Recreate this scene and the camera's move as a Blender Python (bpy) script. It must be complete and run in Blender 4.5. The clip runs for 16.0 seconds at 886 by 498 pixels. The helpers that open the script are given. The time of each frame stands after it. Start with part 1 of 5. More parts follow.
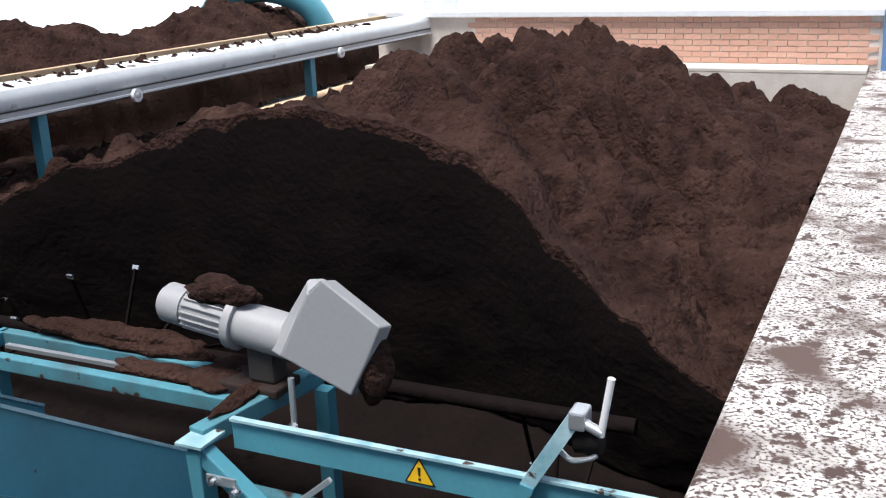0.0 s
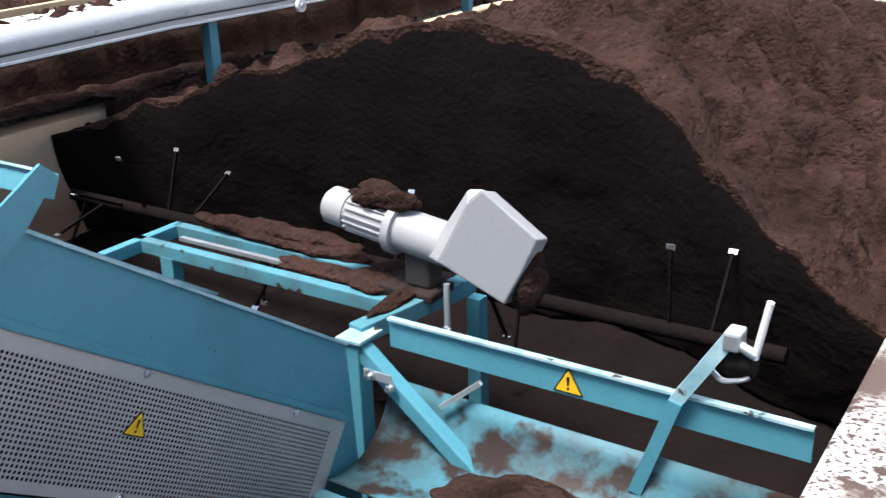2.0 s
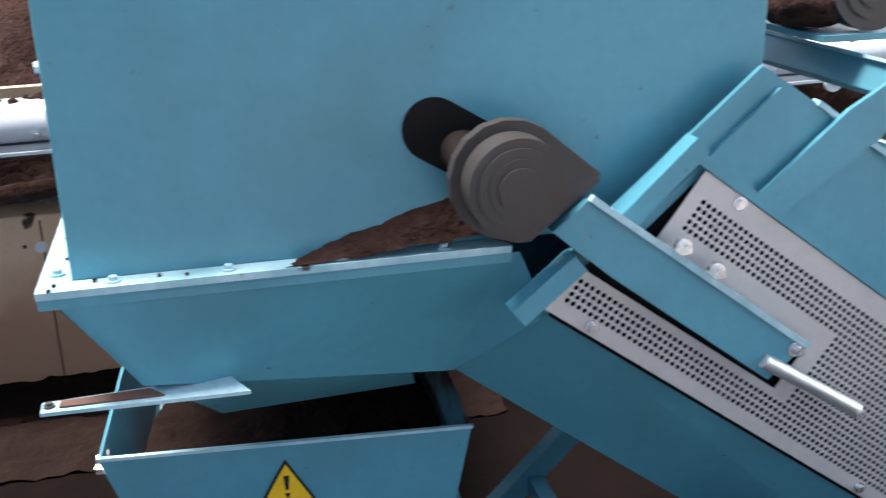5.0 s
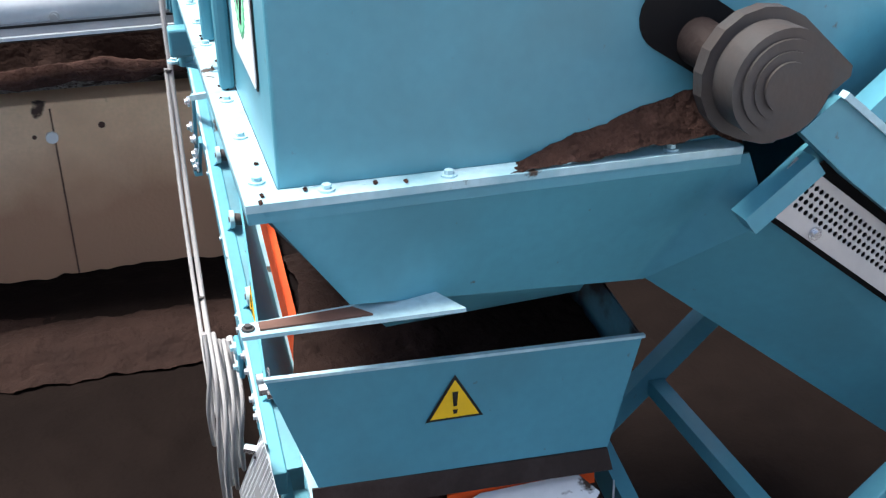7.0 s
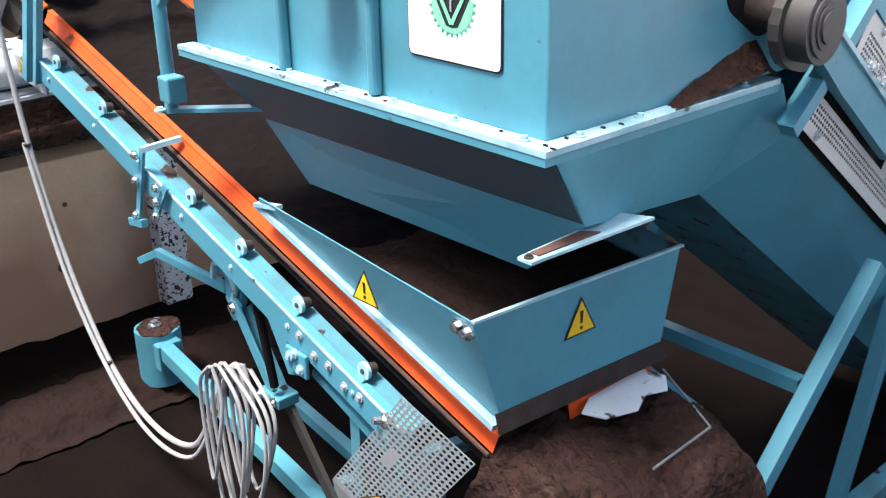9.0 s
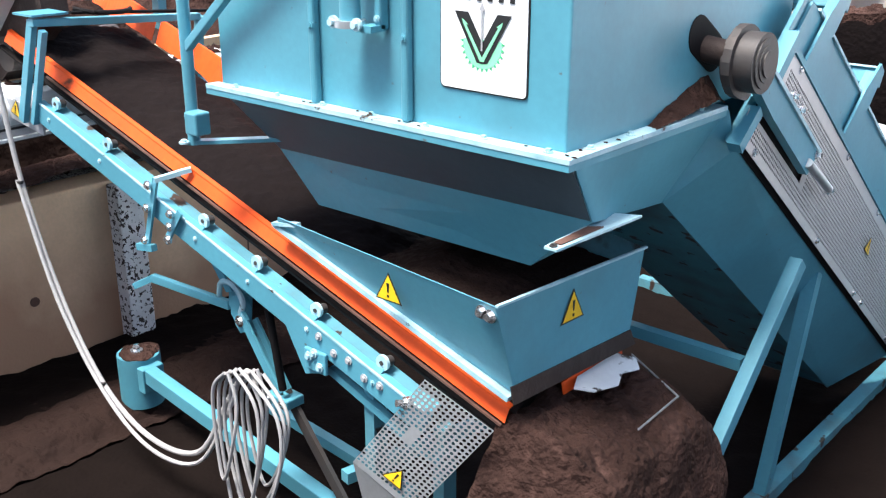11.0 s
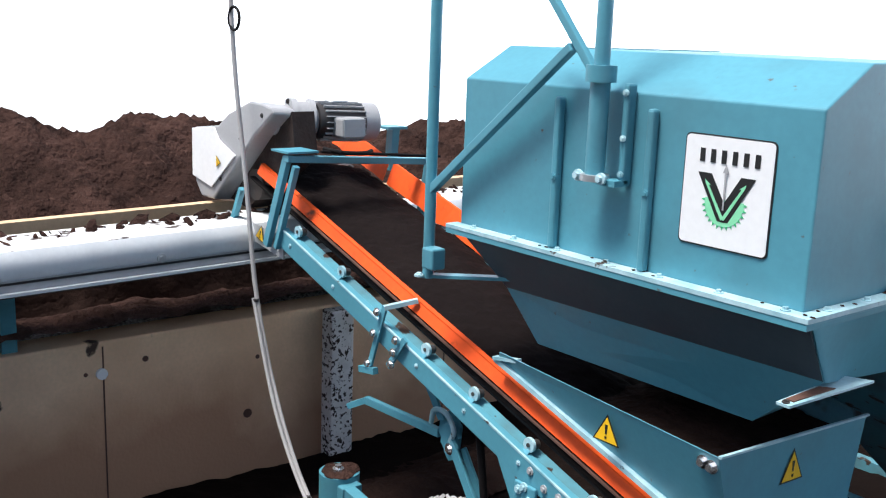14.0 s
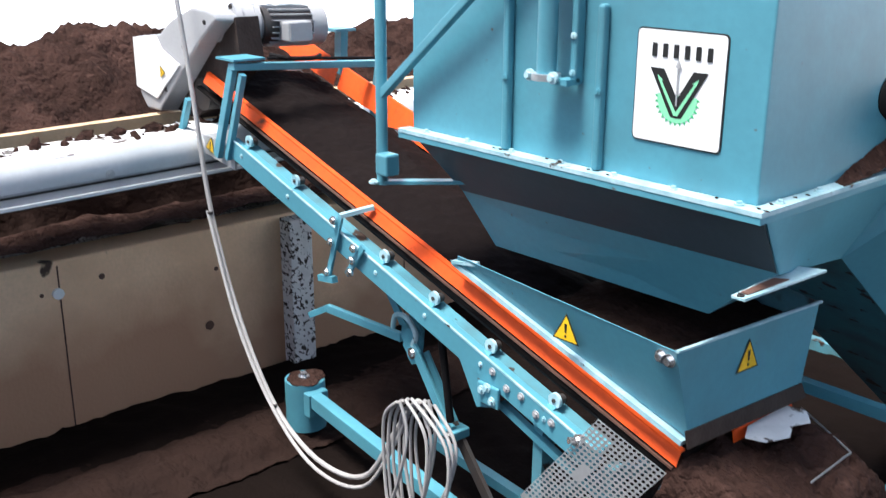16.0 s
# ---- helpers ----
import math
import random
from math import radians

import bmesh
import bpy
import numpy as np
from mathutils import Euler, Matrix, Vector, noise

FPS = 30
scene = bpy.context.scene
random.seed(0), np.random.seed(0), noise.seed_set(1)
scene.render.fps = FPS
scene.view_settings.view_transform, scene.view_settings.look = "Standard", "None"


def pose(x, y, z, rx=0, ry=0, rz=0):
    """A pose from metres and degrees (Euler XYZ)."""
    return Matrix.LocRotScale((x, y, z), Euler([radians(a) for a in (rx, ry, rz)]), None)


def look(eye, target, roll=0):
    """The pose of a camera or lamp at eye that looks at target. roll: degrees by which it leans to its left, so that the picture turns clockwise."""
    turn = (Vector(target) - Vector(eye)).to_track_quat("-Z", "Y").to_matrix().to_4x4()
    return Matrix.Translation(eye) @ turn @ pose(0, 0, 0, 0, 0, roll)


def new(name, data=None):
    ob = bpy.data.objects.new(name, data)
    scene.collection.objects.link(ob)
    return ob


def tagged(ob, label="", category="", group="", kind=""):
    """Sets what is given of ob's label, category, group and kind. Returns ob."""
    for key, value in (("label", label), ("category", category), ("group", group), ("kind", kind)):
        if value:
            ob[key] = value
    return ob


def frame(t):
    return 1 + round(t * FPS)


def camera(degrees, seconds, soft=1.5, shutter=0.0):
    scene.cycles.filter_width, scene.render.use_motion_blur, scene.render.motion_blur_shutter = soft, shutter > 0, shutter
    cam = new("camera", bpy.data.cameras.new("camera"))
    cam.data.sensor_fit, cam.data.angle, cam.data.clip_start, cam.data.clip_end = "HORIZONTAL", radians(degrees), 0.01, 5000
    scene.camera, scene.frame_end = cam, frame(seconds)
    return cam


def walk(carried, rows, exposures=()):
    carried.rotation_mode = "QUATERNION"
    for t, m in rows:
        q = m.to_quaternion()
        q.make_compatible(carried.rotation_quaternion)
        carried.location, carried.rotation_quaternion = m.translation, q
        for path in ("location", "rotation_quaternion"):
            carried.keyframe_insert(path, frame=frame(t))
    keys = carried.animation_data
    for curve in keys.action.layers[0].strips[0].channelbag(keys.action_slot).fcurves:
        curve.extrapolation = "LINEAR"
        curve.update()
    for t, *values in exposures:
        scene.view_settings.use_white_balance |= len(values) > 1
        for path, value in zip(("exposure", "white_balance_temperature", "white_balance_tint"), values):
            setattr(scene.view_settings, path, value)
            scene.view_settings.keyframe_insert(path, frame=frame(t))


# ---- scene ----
cam = camera(47.47, 16.0, soft=1.15, shutter=0.3)
PATH = [
    (0, (0.000, -0.000, 2.694), (-1.236, 2.587, 1.811), -2.27),
    (0.5, (0.002, 0.012, 2.701), (-1.258, 2.573, 1.775), -2.47),
    (1, (-0.013, -0.002, 2.685), (-1.331, 2.518, 1.730), -1.98),
    (1.5, (-0.029, -0.052, 2.664), (-1.443, 2.397, 1.663), -1.60),
    (2, (-0.034, -0.121, 2.683), (-1.594, 2.200, 1.597), -1.85),
    (2.5, (-0.030, -0.147, 2.676), (-1.790, 2.014, 1.567), -1.91),
    (3, (-0.041, -0.148, 2.687), (-2.047, 1.787, 1.578), -2.41),
    (3.5, (-0.129, -0.148, 2.695), (-2.362, 1.541, 1.616), -1.42),
    (4, (-0.268, -0.178, 2.676), (-2.799, 1.095, 1.689), -1.51),
    (4.5, (-0.403, -0.428, 2.674), (-3.076, 0.558, 1.732), -1.08),
    (5, (-0.535, -0.557, 2.701), (-3.277, 0.094, 1.674), -1.16),
    (5.2, (-0.575, -0.601, 2.715), (-3.324, -0.056, 1.643), -1.43),
    (6.2, (-0.780, -0.880, 2.700), (-3.480, -0.476, 1.456), -0.80),
    (7.3, (-0.882, -1.224, 2.628), (-3.415, -0.307, 1.308), 0.22),
    (7.5, (-0.831, -1.403, 2.587), (-3.384, -0.456, 1.327), -0.11),
    (8, (-0.958, -1.721, 2.578), (-3.339, -0.457, 1.261), -2.49),
    (8.5, (-0.999, -2.082, 2.617), (-3.231, -0.495, 1.391), -0.73),
    (9, (-1.011, -2.451, 2.656), (-3.079, -0.627, 1.475), -1.08),
    (9.2, (-1.007, -2.539, 2.673), (-3.011, -0.647, 1.488), -0.79),
    (10.2, (-0.955, -2.930, 2.700), (-2.796, -0.850, 1.566), -0.40),
    (11.3, (-0.922, -3.191, 2.737), (-2.800, -1.075, 1.738), 0.06),
    (11.5, (-0.929, -3.223, 2.762), (-2.852, -1.135, 1.793), 0.05),
    (12, (-0.944, -3.283, 2.773), (-2.976, -1.253, 1.908), 0.76),
    (12.5, (-0.931, -3.311, 2.768), (-3.078, -1.361, 2.001), 1.17),
    (13, (-0.927, -3.369, 2.755), (-3.142, -1.456, 2.093), 1.93),
    (13.5, (-0.935, -3.407, 2.748), (-3.191, -1.535, 2.111), 2.06),
    (14, (-0.936, -3.433, 2.743), (-3.221, -1.594, 2.112), 2.08),
    (14.5, (-0.942, -3.397, 2.767), (-3.236, -1.578, 2.114), 1.54),
    (15, (-0.949, -3.454, 2.753), (-3.220, -1.610, 2.087), 1.62),
    (15.5, (-0.951, -3.437, 2.757), (-3.192, -1.585, 2.013), 0.97),
    (16, (-0.956, -3.393, 2.762), (-3.102, -1.509, 1.841), 0.26),]
EXPOSURES = [(0, 0.82), (1, 0.98), (2, 1.42), (3, 1.3), (3.5, 1.22), (4, 1.32), (5, 1.72), (7.5, 1.85), (9, 1.88), (11.3, 2.0), (12.0, 2.0), (12.5, 1.85), (13.2, 1.25), (15, 1.2), (16, 1.65)]
walk(cam, [(t, look(e, a, r)) for t, e, a, r in PATH], EXPOSURES)

# ---- light ----
world = bpy.data.worlds.new("world")
scene.world = world
world.use_nodes = True
wn = world.node_tree.nodes
sky = wn.new("ShaderNodeTexSky")
sky.sky_type = "NISHITA"
sky.sun_disc = False
sky.sun_elevation, sky.sun_rotation = radians(69), radians(192)
sky.air_density, sky.dust_density = 1.0, 3.0
world.node_tree.links.new(sky.outputs[0], wn["Background"].inputs[0])
wn["Background"].inputs[1].default_value = 0.07
sun_data = bpy.data.lights.new("sun", "SUN")
sun_data.energy, sun_data.angle, sun_data.color = 2.6, radians(18), (1.0, 0.98, 0.95)
sun = new("sun", sun_data)
sun.matrix_world = look((-1.1, -5.0, 13.5), (0, 0, 0))


# ---- materials ----
def mat(name, base, rough=0.6, metal=0.0, spot=None, amount=0.3, scale=6.0, fine=60.0, bump=0.1, per=0.0, spots=None, spec=0.5, depth=0.01):
    """Paint or surface: base colour, broad stains of colour spot, fine grain, bump. spots: hard-edged patches (colour, threshold, scale)."""
    m = bpy.data.materials.new(name)
    m.use_nodes = True
    nt = m.node_tree
    n, li = nt.nodes, nt.links
    b = n["Principled BSDF"]
    tc = n.new("ShaderNodeTexCoord")

    def noise_node(s, d=6):
        k = n.new("ShaderNodeTexNoise")
        k.inputs["Scale"].default_value, k.inputs["Detail"].default_value = s, d
        li.new(tc.outputs["Object"], k.inputs["Vector"])
        return k

    def ramp(src, lo, hi):
        r = n.new("ShaderNodeMapRange")
        r.inputs[1].default_value, r.inputs[2].default_value = lo, hi
        li.new(src, r.inputs[0])
        return r.outputs[0]

    def mix(fac, a, c):
        k = n.new("ShaderNodeMix")
        k.data_type = "RGBA"
        if isinstance(fac, float):
            k.inputs[0].default_value = fac
        else:
            li.new(fac, k.inputs[0])
        for sock, v in ((k.inputs[6], a), (k.inputs[7], c)):
            if isinstance(v, tuple):
                sock.default_value = (*v, 1)
            else:
                li.new(v, sock)
        return k.outputs[2]

    big, small = noise_node(scale), noise_node(fine)
    spot = spot or tuple(c * 0.6 for c in base)
    fac = n.new("ShaderNodeMath")
    fac.operation = "MULTIPLY"
    li.new(ramp(big.outputs[0], 0.42, 0.72), fac.inputs[0])
    fac.inputs[1].default_value = amount
    col = mix(fac.outputs[0], base, spot)
    f2 = n.new("ShaderNodeMath")
    f2.operation = "MULTIPLY"
    li.new(ramp(small.outputs[0], 0.35, 0.7), f2.inputs[0])
    f2.inputs[1].default_value = amount * 0.6
    col = mix(f2.outputs[0], col, tuple(c * 0.75 for c in base))
    if per:
        oi = n.new("ShaderNodeObjectInfo")
        f3 = n.new("ShaderNodeMath")
        f3.operation = "MULTIPLY"
        li.new(oi.outputs["Random"], f3.inputs[0])
        f3.inputs[1].default_value = per
        col = mix(f3.outputs[0], col, spot)
    for c, th, s, *wide in spots or []:
        k = noise_node(s, 8)
        col = mix(ramp(k.outputs[0], th, th + (wide[0] if wide else 0.03)), col, c)
    li.new(col, b.inputs["Base Color"])
    b.inputs["Roughness"].default_value, b.inputs["Metallic"].default_value = rough, metal
    b.inputs["Specular IOR Level"].default_value = spec
    if bump:
        bp = n.new("ShaderNodeBump")
        bp.inputs["Strength"].default_value, bp.inputs["Distance"].default_value = bump, depth
        li.new(small.outputs[0], bp.inputs["Height"])
        li.new(bp.outputs[0], b.inputs["Normal"])
    return m


TEAL = mat("teal_paint", (0.085, 0.30, 0.385), 0.42, 0, (0.06, 0.21, 0.27), 0.45, 2.5, 40, 0.03,
           spots=[((0.07, 0.19, 0.235), 0.56, 1.7, 0.25), ((0.09, 0.075, 0.06), 0.70, 26, 0.08)])
TEAL_DIRTY = mat("teal_paint_dusty", (0.085, 0.28, 0.35), 0.55, 0, (0.07, 0.045, 0.03), 0.6, 5, 50, 0.08,
                 spots=[((0.04, 0.022, 0.015), 0.62, 9)])
WORN = mat("worn_pale_paint", (0.42, 0.62, 0.68), 0.5, 0, (0.12, 0.33, 0.4), 0.9, 9, 60, 0.1, spots=[((0.05, 0.03, 0.02), 0.66, 14)])
ORANGE = mat("orange_rubber", (0.82, 0.095, 0.014), 0.55, 0, (0.5, 0.06, 0.012), 0.8, 4, 30, 0.06, spots=[((0.12, 0.03, 0.012), 0.62, 9, 0.12)], spec=0.2)
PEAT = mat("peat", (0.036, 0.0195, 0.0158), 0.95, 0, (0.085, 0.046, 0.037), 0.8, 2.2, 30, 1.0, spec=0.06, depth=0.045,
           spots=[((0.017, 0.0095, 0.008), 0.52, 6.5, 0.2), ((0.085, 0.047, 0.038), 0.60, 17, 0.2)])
# middle peat: carries shade under conveyor and hopper in its colour
PEAT_MID = mat("mid_peat", (0.024, 0.014, 0.0115), 0.92, 0, (0.014, 0.009, 0.008), 0.8, 3, 25, 0.7, spec=0.05, depth=0.03)
# darkest peat: the cut face's shade lies in this colour
PEAT_DARK = mat("dark_peat", (0.0098, 0.0070, 0.0069), 0.9, 0, (0.014, 0.0098, 0.0092), 0.8, 3, 25, 0.5, spec=0.05, depth=0.02)
GALV = mat("galvanised_steel", (0.62, 0.65, 0.67), 0.38, 0.7, (0.42, 0.45, 0.48), 0.5, 5, 60, 0.04)
ZINC = mat("perforated_zinc", (0.56, 0.55, 0.55), 0.5, 0.45, (0.44, 0.42, 0.41), 0.4, 3, 40, 0.03)
WHITE_STEEL = mat("pale_conveyor_paint", (0.72, 0.75, 0.77), 0.35, 0, (0.45, 0.49, 0.52), 0.4, 4, 40, 0.04)
WHITE_PEATY = mat("pale_steel_with_peat_crumbs", (0.82, 0.84, 0.85), 0.5, 0, (0.6, 0.6, 0.6), 0.4, 4, 40, 0.04,
                  spots=[((0.04, 0.022, 0.015), 0.6, 7)])
GREY = mat("grey_machine_paint", (0.36, 0.365, 0.38), 0.42, 0, (0.36, 0.36, 0.37), 0.4, 5, 50, 0.03)
GREY_DARK = mat("dark_cast_iron", (0.062, 0.058, 0.058), 0.55, 0.4, (0.07, 0.045, 0.035), 0.6, 9, 60, 0.1)
PRINT_GREEN = mat("pale_green_print", (0.25, 0.72, 0.42), 0.5, 0, None, 0.1, 20, 60, 0.0)
SLATE = mat("slate_grey", (0.06, 0.085, 0.105), 0.55, 0, (0.045, 0.06, 0.072), 0.5, 3, 40, 0.04, spec=0.3)
RUST = mat("rusty_steel", (0.14, 0.07, 0.05), 0.75, 0.2, (0.06, 0.03, 0.025), 0.8, 9, 60, 0.2)
# teal with peat smears, darkened in the colour for shaded places
PAN = mat("peaty_shade_dark_teal", (0.07, 0.22, 0.28), 0.6, 0, (0.05, 0.03, 0.024), 0.9, 4, 50, 0.2, spots=[((0.03, 0.018, 0.015), 0.5, 6, 0.1)])
# peat-caked steel; also the dark tone for the chain case's shaded underside
PEATY_DARK = mat("peaty_shade_dark_steel", (0.03, 0.02, 0.018), 0.7, 0.1, (0.06, 0.045, 0.04), 0.7, 9, 60, 0.3, spec=0.2)
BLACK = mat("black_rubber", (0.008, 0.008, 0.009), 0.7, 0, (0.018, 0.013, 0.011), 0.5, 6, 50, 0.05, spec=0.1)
CONCRETE = mat("stained_concrete", (0.95, 0.66, 0.43), 0.85, 0, (0.62, 0.36, 0.21), 0.7, 1.3, 45, 0.25,
               spots=[((0.07, 0.04, 0.03), 0.69, 3.5)])
APRON = mat("pale_concrete_with_peat", (0.72, 0.7, 0.68), 0.85, 0, (0.5, 0.47, 0.45), 0.5, 2, 60, 0.3,
            spots=[((0.09, 0.06, 0.052), 0.50, 60, 0.08), ((0.07, 0.042, 0.036), 0.54, 16, 0.08), ((0.10, 0.065, 0.055), 0.48, 2.6, 0.16)])
DARK_GROUND = mat("dark_ground", (0.05, 0.05, 0.052), 0.9, 0, (0.08, 0.078, 0.075), 0.6, 1.5, 80, 0.4)
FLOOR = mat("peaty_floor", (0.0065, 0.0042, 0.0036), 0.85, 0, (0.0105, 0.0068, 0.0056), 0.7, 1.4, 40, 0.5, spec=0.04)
POLE_WHITE = mat("whitewashed_post", (0.82, 0.8, 0.78), 0.7, 0, (0.5, 0.47, 0.45), 0.5, 8, 50, 0.1, spots=[((0.04, 0.025, 0.02), 0.55, 42)])
WOOD = mat("raw_timber", (0.62, 0.43, 0.26), 0.7, 0, (0.45, 0.28, 0.16), 0.7, 5, 50, 0.1)
WALL_WHITE = mat("white_sheet_wall", (0.86, 0.88, 0.9), 0.7, 0, (0.74, 0.77, 0.82), 0.5, 0.8, 20, 0.02)
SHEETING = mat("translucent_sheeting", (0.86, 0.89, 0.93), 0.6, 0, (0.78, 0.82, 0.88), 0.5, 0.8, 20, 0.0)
# the sheets glow by their own emission, set to a pale blue-white
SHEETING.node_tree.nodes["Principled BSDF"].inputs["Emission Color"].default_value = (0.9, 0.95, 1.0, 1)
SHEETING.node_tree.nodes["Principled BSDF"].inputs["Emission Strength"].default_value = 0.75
SKY_BLOCK = mat("grey_sky_block", (0.22, 0.23, 0.24), 0.6, 0, (0.15, 0.16, 0.17), 0.5, 0.8, 20, 0.02)
BRICK = mat("brick", (0.70, 0.44, 0.34), 0.85, 0, (0.56, 0.32, 0.24), 0.6, 4, 40, 0.3, per=0.8)
MORTAR = mat("mortar", (0.72, 0.66, 0.6), 0.9, 0, None, 0.4, 5, 40, 0.3)
BLUE = mat("blue_door_paint", (0.12, 0.25, 0.45), 0.5, 0, None, 0.3, 4, 40, 0.03)
YELLOW = mat("yellow_sticker", (0.9, 0.55, 0.02), 0.4, 0, (0.7, 0.4, 0.02), 0.3, 20, 60, 0.0)
INK = mat("black_print", (0.012, 0.012, 0.012), 0.5, 0, None, 0.1, 20, 60, 0.0)
PLATE = mat("white_enamel_plate", (0.85, 0.86, 0.87), 0.35, 0, (0.78, 0.79, 0.8), 0.3, 6, 40, 0.0)
GREEN = mat("green_print", (0.04, 0.5, 0.2), 0.5, 0, None, 0.2, 20, 60, 0.0)
CABLE = mat("grey_cable", (0.38, 0.37, 0.37), 0.55, 0, (0.3, 0.28, 0.27), 0.6, 14, 60, 0.05)
CHROME = mat("bright_bolt_steel", (0.75, 0.76, 0.78), 0.25, 0.9, None, 0.2, 20, 60, 0.0)


def stain_low(m):
    """Peat stains on the pit wall up to about half its height, with an uneven edge."""
    n, li = m.node_tree.nodes, m.node_tree.links
    bs = n["Principled BSDF"]
    src = bs.inputs["Base Color"].links[0].from_socket
    tc, sep, nz, add, rg, mx = (n.new(k) for k in ("ShaderNodeTexCoord", "ShaderNodeSeparateXYZ", "ShaderNodeTexNoise", "ShaderNodeMath", "ShaderNodeMapRange", "ShaderNodeMix"))
    li.new(tc.outputs["Object"], sep.inputs[0])
    li.new(tc.outputs["Object"], nz.inputs["Vector"])
    nz.inputs["Scale"].default_value, nz.inputs["Detail"].default_value = 1.7, 7
    add.operation = "MULTIPLY_ADD"
    li.new(nz.outputs[0], add.inputs[0])
    add.inputs[1].default_value = 1.1
    li.new(sep.outputs[2], add.inputs[2])
    rg.inputs[1].default_value, rg.inputs[2].default_value = 1.36, 0.78
    li.new(add.outputs[0], rg.inputs[0])
    mx.data_type = "RGBA"
    li.new(rg.outputs[0], mx.inputs[0])
    li.new(src, mx.inputs[6])
    mx.inputs[7].default_value = (0.50, 0.28, 0.17, 1)
    li.new(mx.outputs[2], bs.inputs["Base Color"])


stain_low(CONCRETE)


# ---- building helpers ----
def part(name, bm, material, parent=None, label=""):
    me = bpy.data.meshes.new(name)
    bmesh.ops.recalc_face_normals(bm, faces=bm.faces)
    bm.to_mesh(me)
    bm.free()
    me.materials.append(material)
    ob = new(name, me)
    ob.parent = parent
    if label:
        ob["label"] = label
    return ob


def smooth(ob, angle=40):
    for p in ob.data.polygons:
        p.use_smooth = True
    ob.data.set_sharp_from_angle(angle=radians(angle))
    return ob


def thing(name, label, category, group="", kind=""):
    return tagged(new(name), label, category, group, kind)


def V(*a):
    return Vector(a)


def box(bm, x0, x1, y0, y1, z0, z1, bevel=0.0):
    r = bmesh.ops.create_cube(bm, size=1, matrix=Matrix.LocRotScale(((x0 + x1) / 2, (y0 + y1) / 2, (z0 + z1) / 2), None, (abs(x1 - x0), abs(y1 - y0), abs(z1 - z0))))
    if bevel:
        es = {e for v in r["verts"] for e in v.link_edges}
        bmesh.ops.bevel(bm, geom=list(es), offset=bevel, segments=2, affect="EDGES", profile=0.5)
    return bm


def beam(bm, p, q, w, h, up=(0, 0, 1), bevel=0.0):
    """A bar of width w (sideways) and height h (along up) from p to q."""
    p, q, up = Vector(p), Vector(q), Vector(up)
    d = q - p
    z = d.normalized()
    x = up.cross(z).normalized()
    y = z.cross(x)
    m = Matrix((x, y, z)).transposed().to_4x4()
    m.translation = (p + q) / 2
    r = bmesh.ops.create_cube(bm, size=1, matrix=m @ Matrix.Diagonal((w, h, d.length, 1)))
    if bevel:
        es = {e for v in r["verts"] for e in v.link_edges}
        bmesh.ops.bevel(bm, geom=list(es), offset=bevel, segments=2, affect="EDGES", profile=0.5)
    return bm


def tube(bm, p, q, r, n=16, r2=None):
    p, q = Vector(p), Vector(q)
    d = q - p
    m = d.to_track_quat("Z", "Y").to_matrix().to_4x4()
    m.translation = (p + q) / 2
    bmesh.ops.create_cone(bm, cap_ends=True, segments=n, radius1=r, radius2=r if r2 is None else r2, depth=d.length, matrix=m)
    return bm


def sheet(bm, pts, off):
    """A plate: the polygon pts, thickened by the vector off."""
    off = Vector(off)
    a = [bm.verts.new(Vector(p)) for p in pts]
    b = [bm.verts.new(Vector(p) + off) for p in pts]
    bm.faces.new(a)
    bm.faces.new(b[::-1])
    k = len(pts)
    for i in range(k):
        bm.faces.new((a[i], b[i], b[(i + 1) % k], a[(i + 1) % k]))
    return bm


def hose(bm, pts, r, n=8, sub=6):
    """A round hose through the points, smoothed."""
    P = [Vector(p) for p in pts]
    path = []
    for i in range(len(P) - 1):
        a, b, c, d = P[max(i - 1, 0)], P[i], P[i + 1], P[min(i + 2, len(P) - 1)]
        for k in range(sub):
            t = k / sub
            path.append(0.5 * (2 * b + (c - a) * t + (2 * a - 5 * b + 4 * c - d) * t * t + (3 * b - a - 3 * c + d) * t ** 3))
    path.append(P[-1])
    rings = []
    up = Vector((0.3, 0.9, 0.1))
    for i, p in enumerate(path):
        d = (path[min(i + 1, len(path) - 1)] - path[max(i - 1, 0)]).normalized()
        x = d.cross(up)
        x = x.normalized() if x.length > 1e-4 else Vector((1, 0, 0))
        y = d.cross(x)
        rings.append([bm.verts.new(p + r * (math.cos(a) * x + math.sin(a) * y)) for a in (2 * math.pi * k / n for k in range(n))])
    for a, b in zip(rings, rings[1:]):
        for k in range(n):
            bm.faces.new((a[k], a[(k + 1) % n], b[(k + 1) % n], b[k]))
    bm.faces.new(rings[0][::-1])
    bm.faces.new(rings[-1])
    return bm


def B():
    return bmesh.new()


